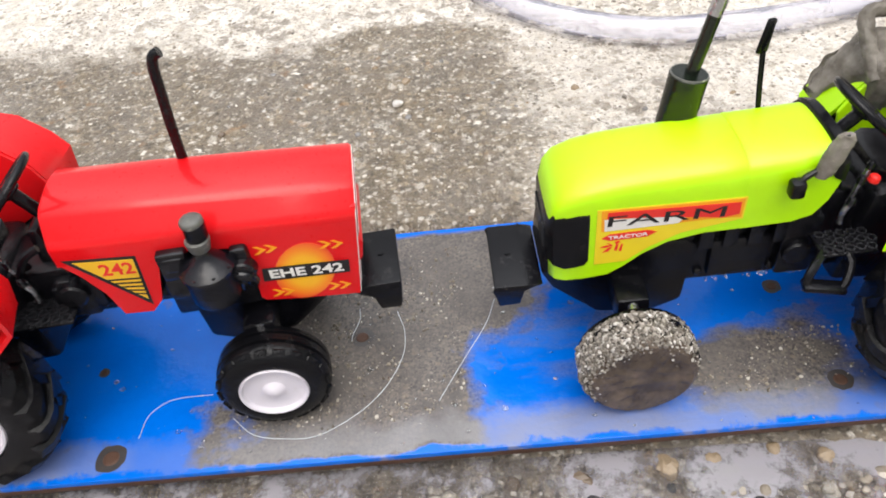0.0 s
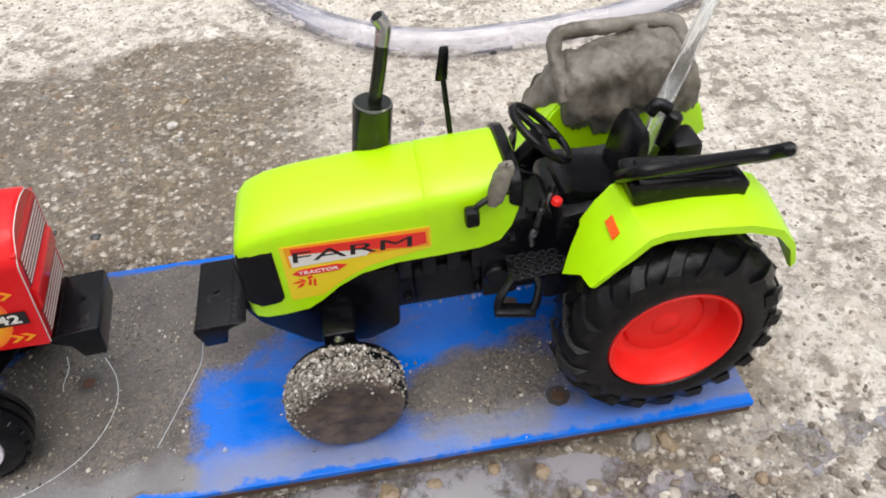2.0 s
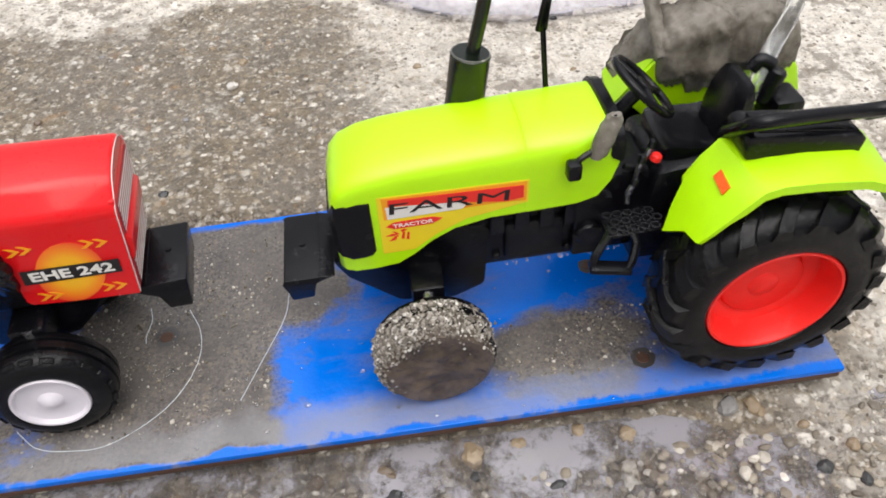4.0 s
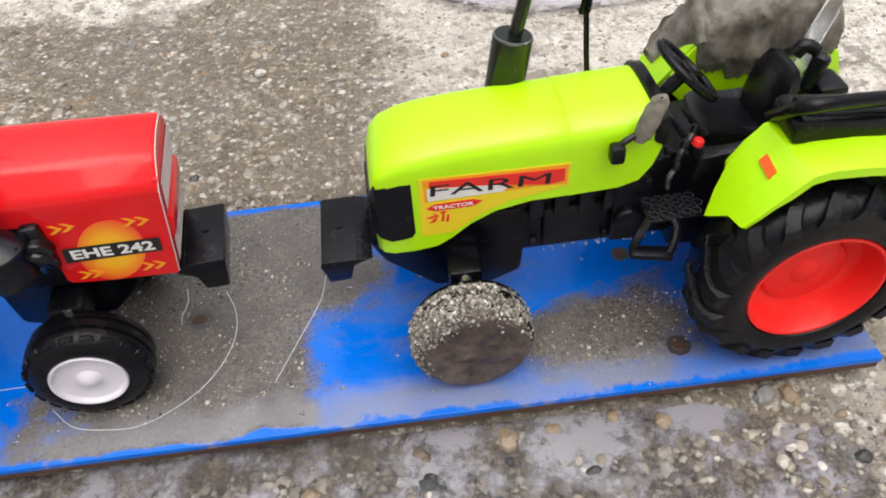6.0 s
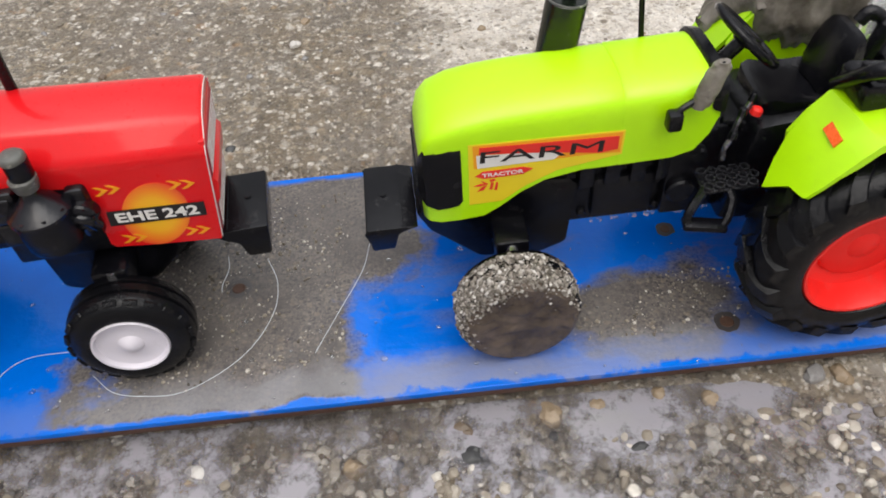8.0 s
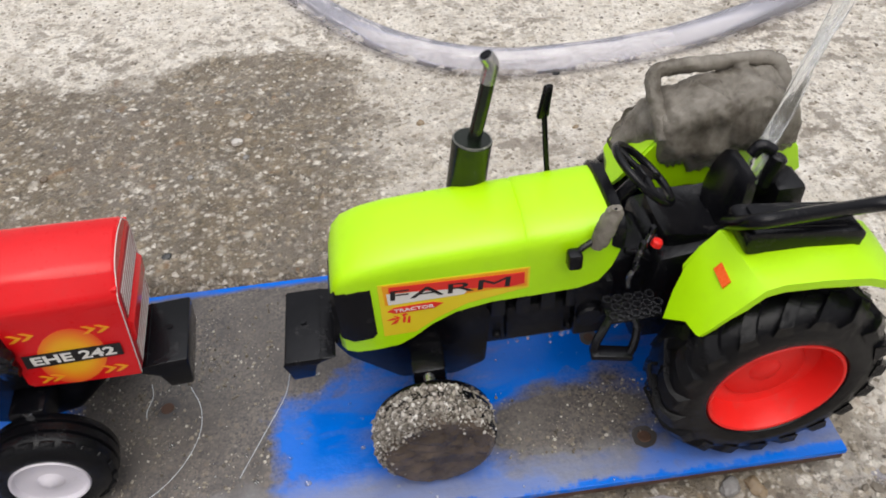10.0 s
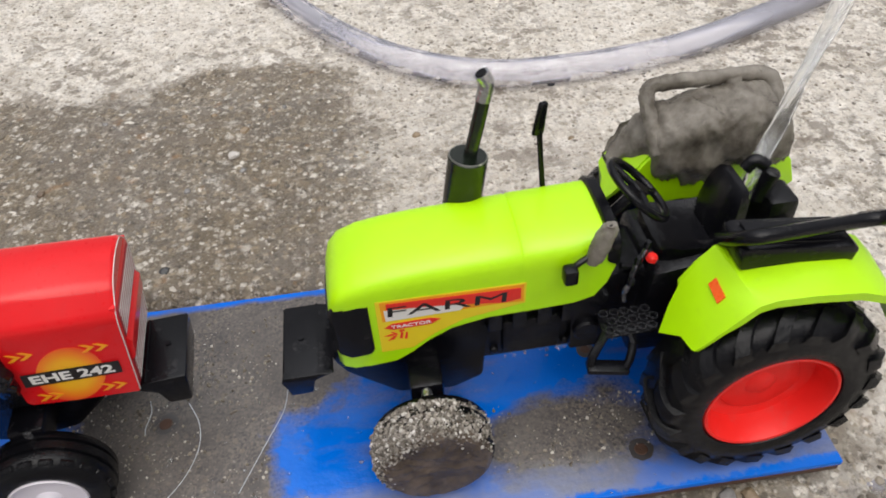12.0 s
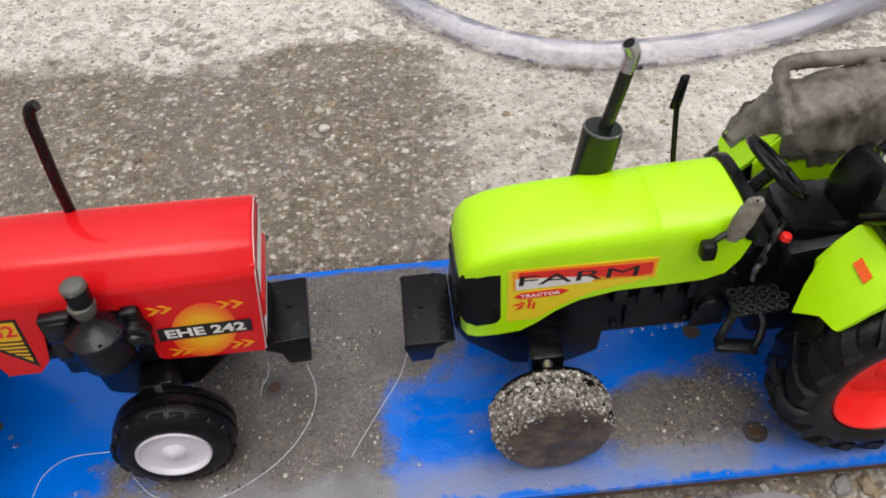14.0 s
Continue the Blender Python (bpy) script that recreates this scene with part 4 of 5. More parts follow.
def green_tractor():
    root = tagged(new("toy_tractor"), "lime green toy tractor with red wheels and one muddy wheel", "toy tractor", "toy tractors on the board")
    root.matrix_world = GREEN_PLACE
    running_gear(root, 1, WHEEL_RED, "bright red plastic rim", (-36.2, -26.5, 25.6, 33.2), True)
    fenders(root, 1, LIME, LIME_FENDER, (3, 0.5, 1.15, 2.6))
    o = bmesh.new()
    rows = [(-21.3, 8.4, 34.6, 46, 49.5), (-20.9, 10.2, 33.6, 50.5, 54.6), (-19.6, 11.6, 33.0, 54.5, 58.6), (-17, 12.6, 33, 56.4, 61.4), (-12, 13.0, 33.4, 57.2, 63.6), (-6, 13.1, 34.2, 57.6, 64.8), (-2, 13.1, 36.6, 57.8, 65.2), (3, 13.1, 40.6, 58, 65.6), (9, 13.1, 43.8, 58.2, 65.9), (18, 13.1, 45.7, 58.6, 66.3), (26.4, 13.1, 45.9, 59.0, 66.65), (26.8, 12.95, 45.9, 59.0, 66.4), (27.4, 13.15, 45.9, 59.05, 66.8), (33, 13.1, 46.1, 59.3, 66.95), (40, 13.1, 46.4, 59.6, 67.2), (45, 13.1, 48.0, 60, 67.3), (48, 13.1, 52.5, 60.2, 67.3), (49.6, 13.0, 57.5, 60.4, 67.2)]
    loft(o, [hood_section(*r) for r in rows])
    hood = part("hood", o, LIME, root, "glossy lime green engine hood", 1, 50)
    # dark grille mask round the nose
    o = bmesh.new()
    rows = [(-21.8, 8.2, 40.6, 45, 47.5), (-21.4, 10.2, 39.6, 48.5, 51.5), (-20.1, 11.9, 38.4, 52.2, 54.8), (-17.3, 12.95, 37.6, 53.6, 55.9), (-14, 13.3, 38.2, 54.3, 56.2), (-12.2, 13.4, 38.7, 54.5, 56.3), (-11.2, 13.44, 40.2, 54.6, 56.4)]
    secs = []
    for a, hw, wb, ws, wt in rows:
        secs.append([(a, -hw, wb), (a, -hw, ws), (a, -hw + 0.7, wt), (a, hw - 0.7, wt), (a, hw, ws), (a, hw, wb)])
    loft(o, secs)
    g = part("grille", o, BLACK, hood, "black grille mask wrapped round the nose", 1, 30)
    for k in range(4):
        o = bmesh.new()
        box(o, (-22.1, -7.8, 41 + 2.1 * k), (-21.2, 7.8, 42 + 2.1 * k), 0.2)
        part("grille_slat", o, BLACK, hood)
    # side stickers
    v = -13.12
    st = part("side_sticker", plate([(-9.4, 57.0), (27.6, 56.4), (27.4, 49.4), (12, 46.6), (4.5, 42.9), (-1.5, 38.6), (-9.6, 38.4)], v), S_LEMON, hood, "yellow, red and white side sticker")
    part("orange_border", plate([(-8.4, 56.6), (27.0, 56.0), (26.9, 50.0), (20, 50.4), (-8.2, 49.8)], v - 0.07), S_AMBER, st)
    part("white_band", plate([(-7.6, 53.8), (13.5, 52.6), (11, 50.2), (-7.4, 49.9)], v - 0.14), S_WHITE, st)
    part("red_band", plate([(-6.8, 56.0), (26.2, 55.0), (26.2, 51.2), (22, 50.6), (9, 52.6), (-3, 53.8), (-6.9, 54.0)], v - 0.2), S_RED, st)
    part("lettering", text_bm("FARM", 3.3, 29.3, (8.0, v - 0.34, 52.9), 0.1, -0.016), S_BLACK, st, "black capital letters")
    part("red_lozenge", plate([(-8.0, 47.5), (-6, 48.7), (3.6, 48.9), (6.0, 48.1), (3.6, 46.7), (-6, 46.5)], v - 0.14), S_RED, st)
    part("small_lettering", text_bm("TRACTOR", 1.15, 10.0, (-1.3, v - 0.3, 47.65), 0, 0.012, 0.02), S_WHITE, st, "white capital letters")
    for leaf in ([(-8.4, 44.4), (-6.6, 45.0), (-5.4, 44.6), (-6.8, 44.2)], [(-7.6, 42.6), (-6.2, 44.0), (-5.2, 44.3), (-6.0, 42.9)], [(-6.6, 45.9), (-5.4, 45.2), (-4.9, 44.5), (-5.9, 44.9)], [(-4.6, 45.9), (-3.4, 46.2), (-3.0, 45.7), (-4.2, 45.2)], [(-4.6, 43.0), (-4.1, 45.2), (-3.5, 45.0), (-3.9, 42.8)], [(-3.4, 42.6), (-2.9, 45.0), (-2.4, 44.8), (-2.7, 42.4)]):
        part("leaf_mark", plate(leaf, v - 0.14), S_RED, st)
    # dashboard, lamps and mirrors
    o = bmesh.new()
    secs = [hood_section(a, hw, wb, ws, wt) for a, hw, wb, ws, wt in ((47.2, 13.4, 60.2, 61.4, 67.7), (47.7, 13.6, 59.6, 61.6, 68.4), (50.2, 13.5, 58.2, 61, 68.2), (50.9, 12.4, 58.6, 60.5, 66.8))]
    loft(o, secs)
    part("dashboard", o, BLACK, root)
    o = bmesh.new()
    tube(o, [(44.5, -13.6, 62.6), (42.5, -14.6, 63.6), (39.4, -15.4, 62.6), (38, -15.8, 61.6)], 0.8, 8, 4)
    box(o, (35.6, -17.8, 57.4), (39.2, -14.2, 62.2), 0.9)
    part("work_lamp", o, BLACK, root)
    def paddle(grow, seed):
        k = bmesh.new()
        rings = []
        for w, hw in ((60.8, 1.2), (61.6, 1.7), (64, 1.9), (67, 2.1), (70, 2.0), (71.6, 1.6), (72.4, 0.8)):
            c = Vector((44.2 + 0.3 * (w - 66), -15.6, w + 1.5))
            rings.append(ring_verts(k, c, Vector((0.82, -0.57, 0)) * (hw + grow) / 2.6, Vector((0.57, 0.82, 0)) * (0.8 + grow) / 2.6, 2.6, 16))
        skin(k, rings)
        if seed:
            bmesh.ops.subdivide_edges(k, edges=k.edges, cuts=2, use_grid_fill=True)
            crumple(k, 0.4)
        return k
    o = paddle(0, 0)
    tube(o, [(44.6, -14.8, 65), (47.6, -13.2, 63.5), (49.6, -10.5, 61)], 0.8, 8, 3)
    mirror = part("wing_mirror", o, BLACK, root)
    part("mud_coat", paddle(0.35, 4), MUD, mirror, "grey clay mud smeared over the mirror")
    o = bmesh.new()
    tube(o, [(37.5, 11.5, 62), (37.2, 13.5, 70), (36.8, 15, 79.5)], 0.75, 8, 4)
    box(o, (35.2, 14.2, 79), (38.6, 15.6, 88.2), 0.5, (0.7, 1), Matrix.Rotation(radians(8), 3, "Y") @ Matrix.Rotation(radians(25), 3, "Z"))
    part("wing_mirror", o, BLACK, root)
    # exhaust
    o = bmesh.new()
    cyl(o, (15.8, 13.6, 58), (18.6, 14, 76.2), 5.1, 5.1, 28, 0.5)
    ex = part("muffler", o, OLIVE, root, "dark olive exhaust muffler")
    o = bmesh.new()
    tube(o, [(18.9, 14, 75.5), (21, 14, 84), (23, 14, 93), (23.5, 14, 96), (22.6, 14, 98.3)], 1.75, 14, 5)
    part("exhaust_pipe", o, OLIVE, ex, "thin dark exhaust pipe bent at the tip")
    o = bmesh.new()
    tube(o, [(22.5, 14, 91.5), (23.1, 14, 93.6), (23.5, 14, 96.1), (22.3, 14, 98.6)], 1.9, 16, 5)
    tip = part("pipe_tip", o, STEEL, ex, "worn shiny pipe tip")
    # the pipe end is closed; a black plug paints the shade of its mouth
    o = bmesh.new()
    cyl(o, (22.6, 14, 98.0), (22.15, 14, 98.85), 1.35, 1.35, 16)
    part("mouth_shade", o, BLACK, ex, "black plug for the shade inside the pipe")
    o = bmesh.new()
    axis = Vector((2.8, 0.4, 18.2)).normalized()
    side_a = axis.cross(Vector((0, 1, 0))).normalized()
    side_b = axis.cross(side_a)
    ring = [Vector((18.55, 14, 76.0)) + side_a * (4.75 * math.cos(t)) + side_b * (4.75 * math.sin(t)) for t in np.linspace(0, 2 * math.pi, 37)]
    tube(o, ring, 0.26, 8, 1)
    part("muffler_rim", o, DUSTY, ex, "worn pale rim of the muffler")
    # benches and folding side rails on the fenders
    for side in (-1, 1):
        o = bmesh.new()
        lo, hi = sorted((side * 17.6, side * 28.2))
        fall, short = (2.6, 3.5) if side == -1 else (0.0, 0.0)
        prism(o, [(72, 66), (71.4, 71.4), (73, 72.4), (101.5 - short, 71.6 - fall), (103.4 - short, 70.4 - fall), (102.6 - short, 65.4 - fall)], lo, hi, 0.8)
        prism(o, [(74.5, 71.2), (74.5, 72.9), (99 - short, 72.4 - fall), (99 - short, 71 - fall)], lo + 1.6, hi - 1.6, 0.5)
        b = part("side_bench", o, BLACK, root, "black bench box on the fender")
        o = bmesh.new()
        base, top = Vector((0, side * 17.0, 65.6)), Vector((0, side * 29.8, 79.2)) if side == 1 else Vector((0, -30.6, 78.4))
        def at(a, t):
            return Vector((a, 0, 0)) + base.lerp(top, t)
        hoop = [(70.2, 0), (69.2, 0.45), (69.2, 0.86), (72.4, 1.0), (86, 1.0), (100, 0.98), (104, 0.84), (104.6, 0.45), (104, 0)] if side == 1 else [(72.6, 0), (71.8, 0.4), (72.2, 0.72), (75.4, 0.84), (86, 0.72), (99, 0.5), (105, 0.5), (108, 0.68), (108.6, 0.4), (107, 0.0)]
        tube(o, [at(*p) for p in hoop], 1.75, 12, 5)
        part("grab_rail", o, BLACK, root, "black hoop grab rail leaning outward")
        if side == 1:
            o = bmesh.new()
            tube(o, [at(*p) for p in hoop], 2.1, 14, 9)
            crumple(o, 0.5)
            part("mud_sleeve", o, MUD, root, "grey clay mud clinging to the grab rail")
            part("mud_mass", mud_mass(), MUD, root, "wet grey clay mud slumped over bench and fender", 1, 70)
    o = bmesh.new()
    cyl(o, (60.2, -9.2, 53.4), (60.8, -9.2, 55.4), 1.5, 1.4, 12, 0.4)
    part("lever_knob", o, WHEEL_RED, root, "red lever knob")
    return root


def red_section(front, a, hw, wb, ws, wc, wt):
    """Upright sides, a flat chamfer along each shoulder and a slightly crowned top."""
    half = [(-hw, wb), (-hw, ws - 1.6), (-hw + 0.2, ws - 0.5), (-hw + 0.8, ws + 0.6), (-hw + 1.3, ws + 0.6 + (wc - ws - 1.5) * 0.5 / (hw - 10.4)), (-10.1, wc - 0.9 - (wc - ws - 1.5) * 0.5 / (hw - 10.4)), (-9.6, wc - 0.9), (-8.6, wc - 0.1), (-7.2, wc + 0.5), (-3.6, wt - 0.25), (0, wt)]
    pts = half + [(-v, w) for v, w in half[-2::-1]]
    return [(a - (0.125 * (w - 55.4) if front else 0), v, w) for v, w in pts]


def red_tractor():
    root = tagged(new("toy_tractor"), "glossy red toy tractor with white rims and a black front weight", "toy tractor", "toy tractors on the board")
    root.matrix_world = pose(-0.0568, 0.025, 0.0045, 0, 0, 7)
    running_gear(root, -1, WHITE, "white plastic rim", (-39.2, -28.4, 19.6, 29.8), False, False, 33, -5.5, -4.5, (-12.4, 10.4), (44.6, 61.4, 11.6, 7, 39.4), 6.0)
    fenders(root, -1, RED, RED_FENDER, (5, 0.6, 1.2, 2.6))
    hw = 14.2
    # hood: chamfered top over cut-out side sheets
    o = bmesh.new()
    rows = [(1, -30.9, hw - 0.5, 55.4, 57, 62.4, 63.9), (1, -30.2, hw, 55.2, 57.4, 63, 64.6), (0, -10, hw, 55.2, 58.6, 64.8, 66.3), (0, 18, hw, 55.2, 60.2, 67, 68.5), (0, 42.6, hw, 55.2, 61.4, 68.6, 70.2), (0, 43.4, hw - 0.7, 55.4, 61, 68, 69.4)]
    loft(o, [red_section(*r) for r in rows])
    for side in (-1, 1):
        sheet = [(-27.7, 29.8), (-30.8, 55.2), (43.2, 55.2), (42.0, 55), (39.0, 51), (35.4, 44), (33.6, 36), (26.3, 35.4), (22.9, 39), (18.9, 53.4), (17.6, 54.6), (-0.8, 52.4), (-2.6, 50.6), (-1.9, 34), (-2.9, 32.8), (-12, 31.4)]
        prism(o, sheet, side * hw, side * (hw - 1.4), 0)
    hood = part("hood", o, RED, root, "glossy red engine hood with cut-out sides", -1, 42)
    # radiator front: two barred panels over one another with a red band between
    lean = lambda w, out=0.0: -27.9 - 0.125 * (w - 30) - out
    o = bmesh.new()
    prism(o, [(lean(30), 30), (lean(59), 59), (lean(59) + 1.4, 59), (lean(30) + 1.4, 30)], -13.2, 13.2, 0.3)
    g = part("radiator_front", o, RED, root, "", -1)
    o = bmesh.new()
    prism(o, [(lean(39.6, 0.2), 39.6), (lean(41, 1.1), 41), (lean(46, 1.3), 46), (lean(47.6, 0.2), 47.6), (lean(47) + 0.6, 47), (lean(40) + 0.6, 40)], -12.2, 12.2, 0.2)
    part("centre_band", o, RED, g, "", -1)
    for w0, w1 in ((31.2, 39.2), (48, 57)):
        o = bmesh.new()
        prism(o, [(lean(w0, 0.35), w0), (lean(w1, 0.35), w1), (lean(w1) + 0.4, w1), (lean(w0) + 0.4, w0)], -12, 12, 0.15)
        p = part("grille_panel", o, S_MAROON, g, "dark red grille panel with white stripes", -1)
        n = int((w1 - w0) / 1.5)
        for k in range(n):
            w = w0 + 0.9 + (w1 - w0 - 1.8) * k / (n - 1)
            o = bmesh.new()
            box(o, (lean(w, 0.46), -11.6, w - 0.17), (lean(w, 0.2), 11.6, w + 0.17), 0.04)
            part("grille_bar", o, S_WHITE, p, "", -1)
    # bevel highlight along the hood's front edge, added as a thin white tube
    o = bmesh.new()
    gleam = [(lean(30.4, 0.1), -hw + 0.05, 30.4)] + [(p[0] - 0.1, p[1] * 0.99, p[2] - 0.15) for p in red_section(1, -30.9, hw, 55.4, 57, 62.4, 63.9)] + [(lean(30.4, 0.1), hw - 0.05, 30.4)]
    tube(o, gleam, 0.12, 6, 1)
    part("edge_highlight", o, S_WHITE, hood, "thin white line of highlight along the front edge", -1)
    # stickers: u runs to the front here
    v = -hw - 0.02
    sun_pts = [(15.1 + 7.9 * math.cos(t) + 1.5 * math.sin(t), 41.0 + 9.6 * math.sin(t)) for t in np.linspace(0, 2 * math.pi, 40, endpoint=False)]
    st = part("sun_sticker", plate(sun_pts, v), S_SUN, hood, "orange sun sticker with a black number band")
    part("black_band", plate([(4.6, 44.4), (26.9, 42.9), (26.5, 38.6), (4.1, 39.9)], v - 0.28), S_BLACK, st)
    part("lettering", text_bm("EHE 242", 3.0, 19, (15.6, v - 0.44, 41.5), 0, -0.068, 0.03), S_WHITE, st, "bold white letters")
    for cx, cy in ((5.6, 50.4), (8.4, 50.5), (21.8, 49.0), (24.8, 48.6), (6.6, 34.8), (9.2, 34.6), (21.4, 34.0), (24.2, 33.8)):
        arrow = [(cx - 1.4, cy + 1.5), (cx - 0.3, cy + 1.4), (cx + 1.7, cy + 0.1), (cx - 0.5, cy - 1.2), (cx - 1.6, cy - 1.1), (cx + 0.4, cy + 0.2)]
        part("arrow_mark", plate(arrow, v - 0.1), S_AMBER, st)
    tri = part("triangle_sticker", plate([(-41.4, 57.0), (-24.0, 55.1), (-25.5, 37.8)], v), S_BLACK, hood, "yellow triangle sticker with a black border")
    part("triangle_field", plate([(-39.0, 55.9), (-24.8, 54.3), (-26.0, 40.2)], v - 0.14), S_YELLOW, tri)
    part("lettering", text_bm("242", 3.9, 8.2, (-29.6, v - 0.3, 52.0), 0, -0.08, 0.02), S_RED, tri, "red digits")
    for k in range(5):
        w = 49.0 - 1.45 * k
        part("stripe", plate([(-33.6 + 1.2 * k, w), (-25.2, w - 0.9), (-25.25, w - 1.45), (-33.1 + 1.2 * k, w - 0.55)], v - 0.2), S_BLACK, tri)
    # air cleaner in the side cut-out
    o = bmesh.new()
    box(o, (-2.4, -13, 31), (21, -6, 54), 1)
    pump = part("injection_pump", o, GREASY, root, "", -1)
    o = bmesh.new()
    box(o, (11.6, -16.8, 47), (19, -11, 55.6), 0.7)
    box(o, (12, -16.2, 39.5), (19.6, -11, 46.6), 0.9)
    box(o, (12.6, -17.4, 50.2), (17.4, -16.2, 54.4), 0.4)
    part("pump_block", o, SHINY, pump, "", -1)
    o = bmesh.new()
    box(o, (-3, -16.6, 39), (1.6, -10, 53.6), 1.1)
    cyl(o, (-0.6, -18.6, 47), (-0.6, -15, 47), 3.5, 3.8, 20, 0.5)
    house = part("filter_housing", o, SHINY, pump, "", -1)
    for k in range(6):
        t = math.pi * k / 3
        part("bolt", cyl(bmesh.new(), (-0.6 + 2.6 * math.cos(t), -18.5, 47 + 2.6 * math.sin(t)), (-0.6 + 2.6 * math.cos(t), -19.0, 47 + 2.6 * math.sin(t)), 0.4, 0.35, 8), SHINY, house, "", -1)

    def spin(profile, a, v, n=28, slant=0.0):
        k = bmesh.new()
        skin(k, [ring_verts(k, Vector((a + slant * (w - 57), v, w)), Vector((1, 0, 0)), Vector((0, 1, 0)), r, n) for r, w in profile])
        bmesh.ops.recalc_face_normals(k, faces=k.faces)
        return k
    f = part("air_cleaner", spin([(4.4, 40.6), (5.8, 41.2), (6.3, 42.6), (6.4, 46), (6.4, 50.4)], 7.0, -18), GREASY, root, "glossy black air cleaner bowl", -1)
    part("bowl_lid", spin([(6.4, 50.2), (6.9, 50.5), (6.9, 51.3), (6.4, 51.8), (4.6, 53.2), (2.9, 54.8), (2.0, 56.2), (1.7, 58)], 7.0, -18, 32), LID, f, "shiny black domed lid", -1)
    for k in range(8):
        t = math.pi * (k + 0.5) / 4
        c = Vector((7 + 6.0 * math.cos(t), -18 + 6.0 * math.sin(t), 51.2))
        part("bolt", cyl(bmesh.new(), c, c + Vector((0, 0, 0.9)), 0.6, 0.5, 8), SHINY, f, "", -1)
    o = bmesh.new()
    tube(o, [(2, -18, 47), (-1.6, -18.4, 46.4), (-2.6, -17, 43)], 1.5, 10, 4)
    part("inlet_elbow", o, SHINY, f, "", -1)
    part("collar", spin([(1.8, 57.0), (2.5, 57.4), (3.0, 59.2), (3.1, 60.4), (2.6, 60.9)], 6.6, -18.1, 24), DUSTY, f, "dusty pale metal collar", -1)
    part("cap", spin([(2.6, 60.8), (2.7, 61), (2.75, 65.4)], 6.5, -18.1, 24, -0.06), GREASY, f, "", -1)
    part("cap_top", spin([(2.8, 65.2), (2.9, 65.6), (2.8, 66.4), (2.3, 66.9), (1.0, 67.1), (0.02, 67.1)], 6.2, -18.1, 24), DUSTY, f, "dusty pale metal cap", -1)
    o = bmesh.new()
    tube(o, [(11.4, 8, 62), (10.8, 8, 76), (9.9, 8, 87), (9.5, 8, 92), (8.6, 8, 95), (6.8, 8, 96)], 1.35, 12, 5)
    part("exhaust_pipe", o, GREASY, root, "thin black exhaust pipe bent at the tip", -1)
    o = bmesh.new()
    tube(o, [(48, -9, 58), (52, -10, 56), (56, -10, 50)], 1.1, 8, 3)
    part("brake_pedal", o, GREASY, root, "", -1)
    return root


green_tractor()
red_tractor()


# ---- the garden hose and the falling water ----
def hose():
    z = lambda x, y: 1000 * ground_height(x / 1000, y / 1000) + 6.5
    line = [(-142, 570), (-60, 394), (-14, 305), (14, 262), (42, 230), (70, 210.5), (97, 203), (125, 202), (153, 208), (189, 217), (240, 238), (302, 272), (384, 330), (480, 420)]
    pts = [(x, y, z(x, y)) for x, y in line]
    h = part("garden_hose", tube(bmesh.new(), pts, 6.5, 32, 14), HOSE, None)
    return tagged(h, "clear milky plastic garden hose lying on the concrete", "garden hose")


hose()


def water_jet():
    """A clear stream falling in an arc, with a few thin strands wound round it."""
    top, low = Vector((224, 118, 190)), Vector((130.5, 33.0, 57))
    jet = tagged(new("water_jet"), "thin stream of clear water pouring onto the tractor seat", "water")

    def at(t):
        return low.lerp(top, t) + Vector((0, 0, 7 * math.sin(math.pi * t)))
    o = bmesh.new()
    tube(o, [at(t) for t in np.linspace(0, 1, 9)], 2.2, 16, 10, lambda t: 0.8 + 0.25 * t + 0.1 * math.sin(t * 26) + 0.06 * math.sin(t * 61 + 1))
    part("stream", o, WATER, jet)
    side, up = Vector((0.67, -0.74, 0)), Vector((0.4, 0.37, -0.84))
    for k, (phase, turns, reach) in enumerate(((0.4, 3.1, 2.1), (2.6, 2.2, 2.5), (4.5, 2.7, 2.2))):
        o = bmesh.new()
        pts = []
        for t in np.linspace(0.02, 0.98, 26):
            w = phase + 2 * math.pi * turns * t
            pts.append(at(t) + (side * math.cos(w) + up * math.sin(w)) * reach * (0.85 + 0.25 * t))
        tube(o, pts, 0.5, 8, 4, lambda t: 0.6 + 0.5 * math.sin(math.pi * t) + 0.2 * math.sin(30 * t + k))
        part("strand", o, WATER, jet)
    return jet


water_jet()


def threads():
    """Fine pale threads: three hang from the front weights, one lies on the board."""
    hung = [[(-19.5, 18.5, 21), (-18, 15.5, 15), (-19.5, 11, 9), (-25, 5, 3.5), (-33, -1, 0.3), (-44, -7.6, 0.25), (-54, -8, 0.25), (-63, -6, 0.25), (-70, 0, 0.25)], [(8.5, 16.5, 25.5), (5.5, 15, 17), (-1, 10, 9), (-6.5, 5, 3), (-9.5, 1.5, 0.3)], [(-30.6, 21, 20.5), (-31.2, 19.6, 17), (-33.6, 17.6, 13.4), (-34.4, 16.8, 11)]]
    flat = [[(-97, -5), (-96, 3), (-90, 8), (-78, 9)]]
    for pts in hung + [[(x, y, 0.25) for x, y in q] for q in flat]:
        o = bmesh.new()
        tube(o, pts, 0.105, 6, 8)
        words = "fine white thread hanging from the front weight" if pts in hung else "fine white thread lying curled on the wet board"
        tagged(part("thread", o, THREAD, None), words, "thread", "threads round the tractors")


threads()


